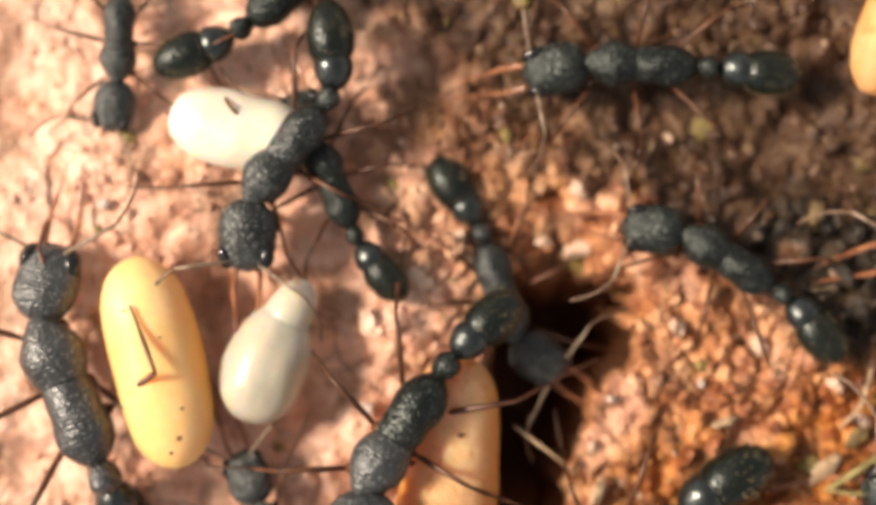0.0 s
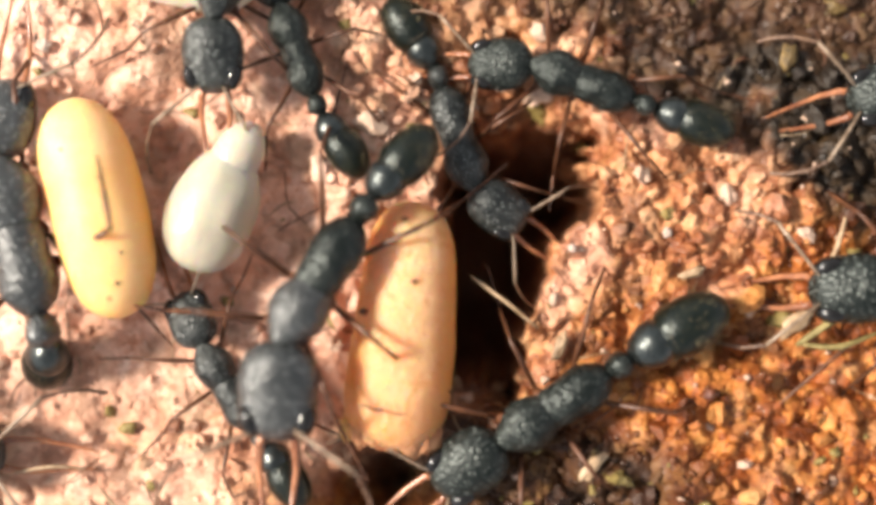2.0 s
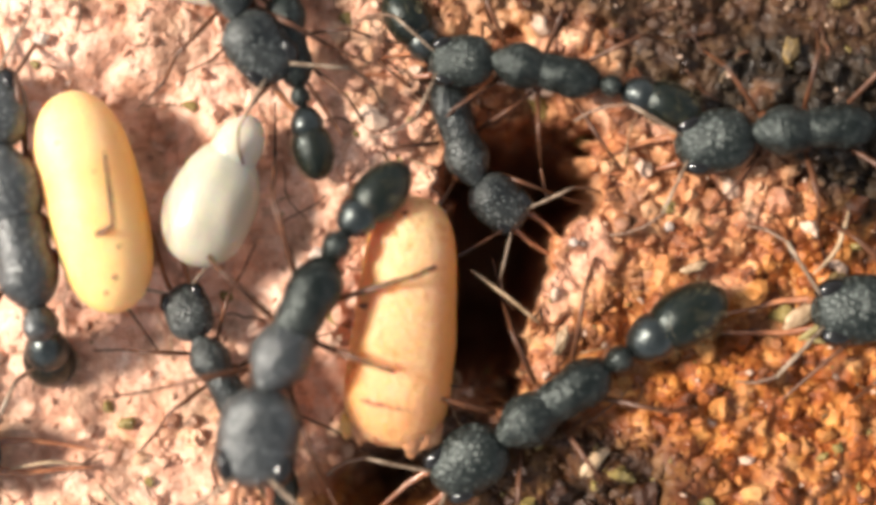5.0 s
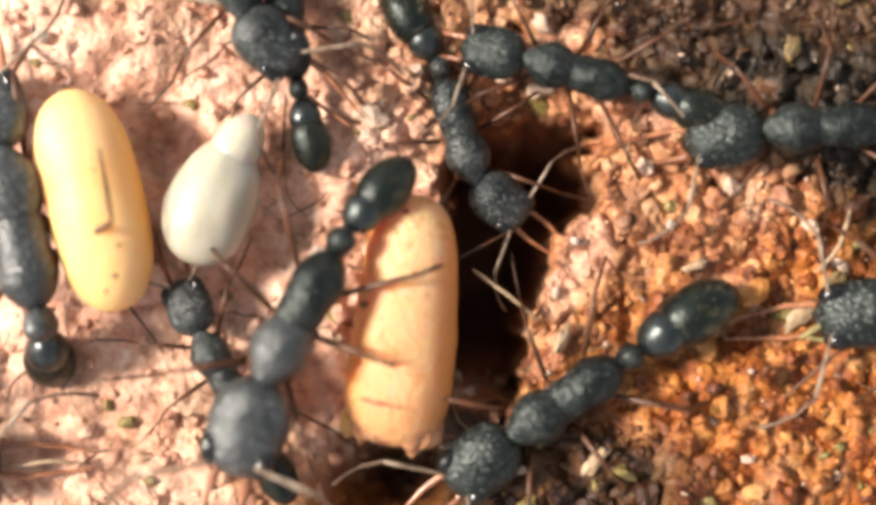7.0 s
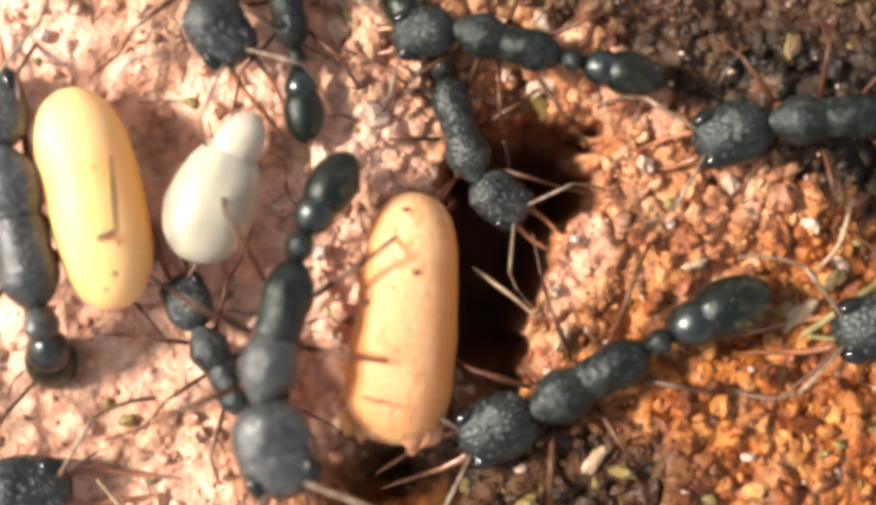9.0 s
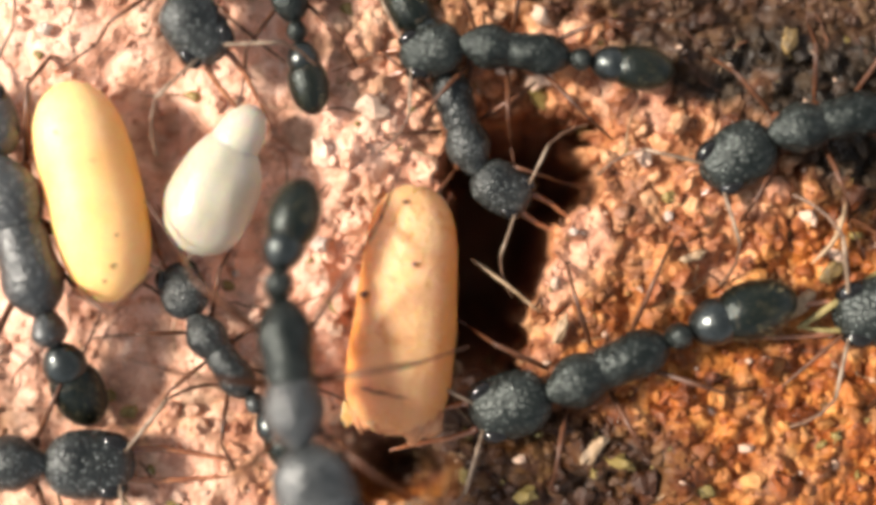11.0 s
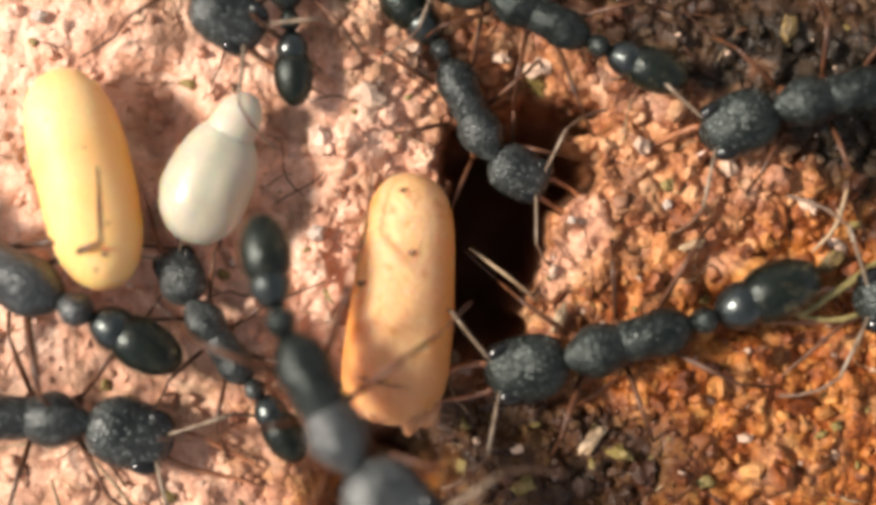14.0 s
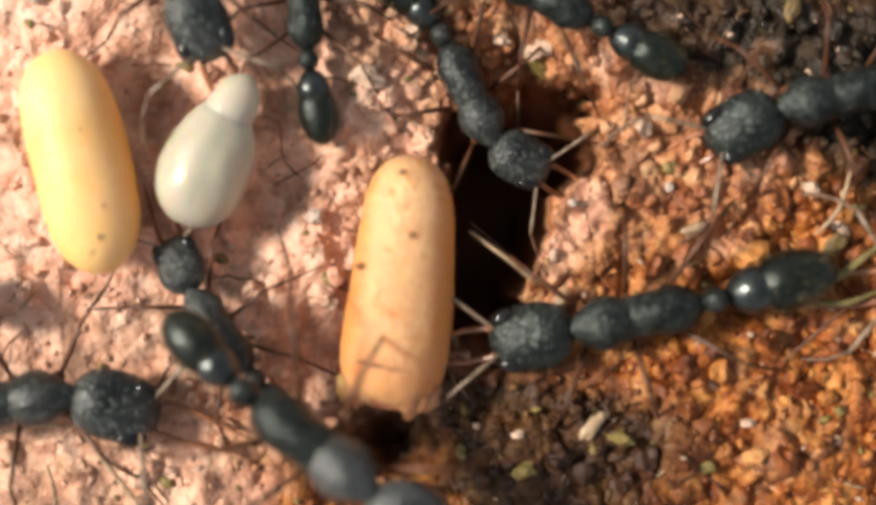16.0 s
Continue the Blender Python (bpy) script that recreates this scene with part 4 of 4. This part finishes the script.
# ---- loose fibres and grains ----
def fibre(name, pts, r, material, label, category, seed=0):
    """A thin bent strand through points (mm)."""
    pts = [Vector(p) for p in pts]
    path = []
    n = 10
    for i in range(n + 1):
        u = i / n * (len(pts) - 1)
        k = min(int(u), len(pts) - 2)
        a, b = pts[max(k - 1, 0)], pts[min(k + 2, len(pts) - 1)]
        f = u - k
        p, q = pts[k], pts[k + 1]
        path.append(0.5 * ((2 * p) + (q - a) * f + (2 * a - 5 * p + 4 * q - b) * f * f + (3 * p - a - 3 * q + b) * f ** 3))
    radii = [r * (1 - 0.5 * abs(2 * i / n - 1) ** 2) for i in range(n + 1)]
    return tagged(part(name, mesh_of(name, *loft(path, radii, 7, lump=0.3, seed=seed), material)), label, category)


def strands(count, seed, length, r, material, name):
    """One mesh of many fine crooked root hairs that lie on the soil."""
    rnd = random.Random(seed)
    pieces = []
    for _ in range(count):
        x, y, a, n = rnd.uniform(-15.5, 15.5), rnd.uniform(-9, 13.5), rnd.uniform(0, 6.3), rnd.uniform(*length)
        pts = []
        for i in range(6):
            pts.append((x, y, at_ground(x, y) + 0.12 + 0.10 * math.sin(i * 1.3)))
            x, y, a = x + n / 5 * math.cos(a), y + n / 5 * math.sin(a), a + rnd.uniform(-0.45, 0.45)
        k = rnd.uniform(*r)
        pieces.append(loft(pts, [k * 0.6, k, k, k, k * 0.8, k * 0.4], 5))
    return new(name, mesh_of(name, *join_lists(*pieces), material))


tagged(strands(70, 21, (0.6, 2.0), (0.015, 0.038), ROOT, "root_hairs"), "fine dark red-brown root hairs in the soil", "root hairs", kind="stuff")
tagged(strands(60, 22, (0.5, 1.6), (0.015, 0.038), STRAW, "straw_hairs"), "fine pale dry plant hairs on the soil", "plant hairs", kind="stuff")


def grain(name, x, y, size, material, label, category, seed, lift=0.0, stretch=(1, 1, 0.8), turn=0):
    """A single small lump with an uneven skin."""
    bm = bmesh.new()
    bmesh.ops.create_icosphere(bm, subdivisions=3, radius=1.0)
    verts = [v.co * (1 + 0.5 * noise.noise(v.co * 1.6 + Vector((seed, 0, 0))) + 0.3 * noise.noise(v.co * 5 + Vector((0, seed, 0)))) for v in bm.verts]
    verts = [Vector((v.x * stretch[0], v.y * stretch[1], v.z * stretch[2])) * size for v in verts]
    faces = [tuple(v.index for v in f.verts) for f in bm.faces]
    bm.free()
    ob = part(name, mesh_of(name, verts, faces, material))
    ob.matrix_basis = mm(x, y, at_ground(x, y) + size * stretch[2] * 0.6 + lift, 0, 0, turn)
    return tagged(ob, label, category)


for i, (x, y, s) in enumerate([(0.80, 1.86, 0.2), (4.33, 0.40, 0.17), (-3.79, 0.0, 0.36), (3.2, 5.3, 0.26), (-6.6, -0.95, 0.16), (0.55, -3.85, 0.24), (7.4, 0.9, 0.2), (-12.6, 6.9, 0.3)]):
    grain("pale_grain", x, y, s * 0.75, PALE, "small whitish mineral grain on red soil", "grain", 3 + i, 0.15)
for i, (x, y, s, a) in enumerate([(3.95, -2.75, 0.36, 70), (5.0, -6.6, 0.45, 50), (8.2, -0.4, 0.32, 20), (0.7, -4.3, 0.3, 100), (11.6, -2.0, 0.5, 40)]):
    grain("husk", x, y, s, STRAW, "dry buff seed husk scrap on the soil", "husk", 20 + i, 0.1, (1.3, 0.5, 0.35), a)
for i, (x, y, s, a) in enumerate([(12.6, -0.9, 0.35, 30), (11.4, 6.6, 0.35, 80), (13.0, 8.3, 0.4, 15)]):
    grain("moss_scrap", x, y, s, MOSS, "olive-green moss scrap on dark humus", "moss", 40 + i, 0.1, (1.2, 0.7, 0.45), a)
fibre("straw", [(1.1, -0.5, 0.6), (2.2, -1.3, 0.8), (3.3, -2.2, 0.5)], 0.07, STRAW, "pale thin straw lying across a dark hollow", "straw", 1)
fibre("straw", [(12.0, -0.6, 0.6), (12.7, 0.2, 0.8), (13.2, 1.6, 0.5)], 0.08, STRAW, "pale crooked straw on brown soil", "straw", 2)
fibre("straw", [(11.0, -4.6, 0.6), (12.3, -3.4, 0.9), (13.6, -2.4, 0.6)], 0.07, ROOT, "dark thin root lying on orange soil", "root", 3)
for pts, r in (([(11.5, -2.7, 0.7), (12.6, -1.9, 1.1), (14.3, -0.7, 0.9)], 0.13), ([(11.6, -2.65, 0.7), (12.8, -2.75, 0.9), (14.2, -2.3, 0.6)], 0.10)):
    fibre("twig", pts, r, STEM, "thin yellow-green twig lying on brown soil", "twig", 6)
for pts in ([(-10.8, -7.2, 0.9), (-10.0, -8.1, 1.0), (-9.1, -9.4, 0.6)], [(-12.2, -7.9, 0.6), (-11.9, -8.7, 0.9), (-12.0, -9.6, 0.5)]):
    fibre("straw", pts, 0.07, STRAW, "dry buff straw on pinkish soil", "straw", 8)
fibre("straw", [(-13.9, -6.9, 0.5), (-12.4, -6.6, 0.7), (-11.3, -6.7, 0.4)], 0.06, STRAW, "pale thin straw on pinkish soil", "straw", 4)


# ---- motion ----
def motions():
    # the yellow pupa is nudged aside a little as ants pass it
    walk(yellow, [(t, mm(-10.775 + dx, 1.64, 1.45, 0, 0, 13.61)) for t, dx in [(0.0, 0.03), (4.0, -0.05), (8.7, -0.08), (11.0, -0.20), (13.0, -0.30), (16.0, -0.30)]])
    rnd = random.Random(7)
    for (root, head, feelers, gaster, legs), z, pitch, swing, way in ants:
        steps = z if isinstance(z, list) else [(0, z)]
        walk(root, [(t, mm(x, y, float(np.interp(t, *zip(*steps))), 0, pitch, h)) for t, x, y, h, hy, gy, gp in way])
        walk(head, [(t, mm(102 * U, 0, BODY_Z, 0, 14, hy)) for t, x, y, h, hy, gy, gp in way])
        walk(gaster, [(t, mm(-146 * U, 0, BODY_Z - 0.08, 0, gp, gy)) for t, x, y, h, hy, gy, gp in way])
        times = [0.5 * i for i in range(33)]
        speed = []
        for t in times:
            s = 0.0
            for a, b in zip(way, way[1:]):
                if a[0] <= t <= b[0]:
                    s = math.hypot(b[1] - a[1], b[2] - a[2]) / (b[0] - a[0])
            speed.append(min(1.0, s / 2.5))
        for i, f in enumerate(feelers):
            s = 1 - 2 * i
            p0, p1, rest = rnd.uniform(0, 6), rnd.uniform(0, 6), rnd.uniform(0, 38)
            walk(f, [(t, mm(1.75, 0.2 * s, 0.25, 0, -8 + 10 * math.sin(2.3 * t + p1), rest * s + 18 * math.sin(1.7 * t + p0))) for t in times])
        for leg, s, k in legs:
            gait = 0.0 if (k + (s > 0)) % 2 else math.pi
            rest = swing[(0 if s > 0 else 3) + k] + rnd.uniform(-6, 6)
            p = rnd.uniform(0, 6)
            x = (70, 10, -45)[k]
            bent = rest > 50
            walk(leg, [(t, mm(x * U, 0.3 * s, BODY_Z - 0.38, 0, 0, rest - (float(np.interp(t, (8.7, 11.5), (0, 58))) if bent else 0) + 2 * math.sin(0.8 * t + p) + 13 * v * math.sin(7.0 * t + gait))) for t, v in zip(times, speed)])


motions()
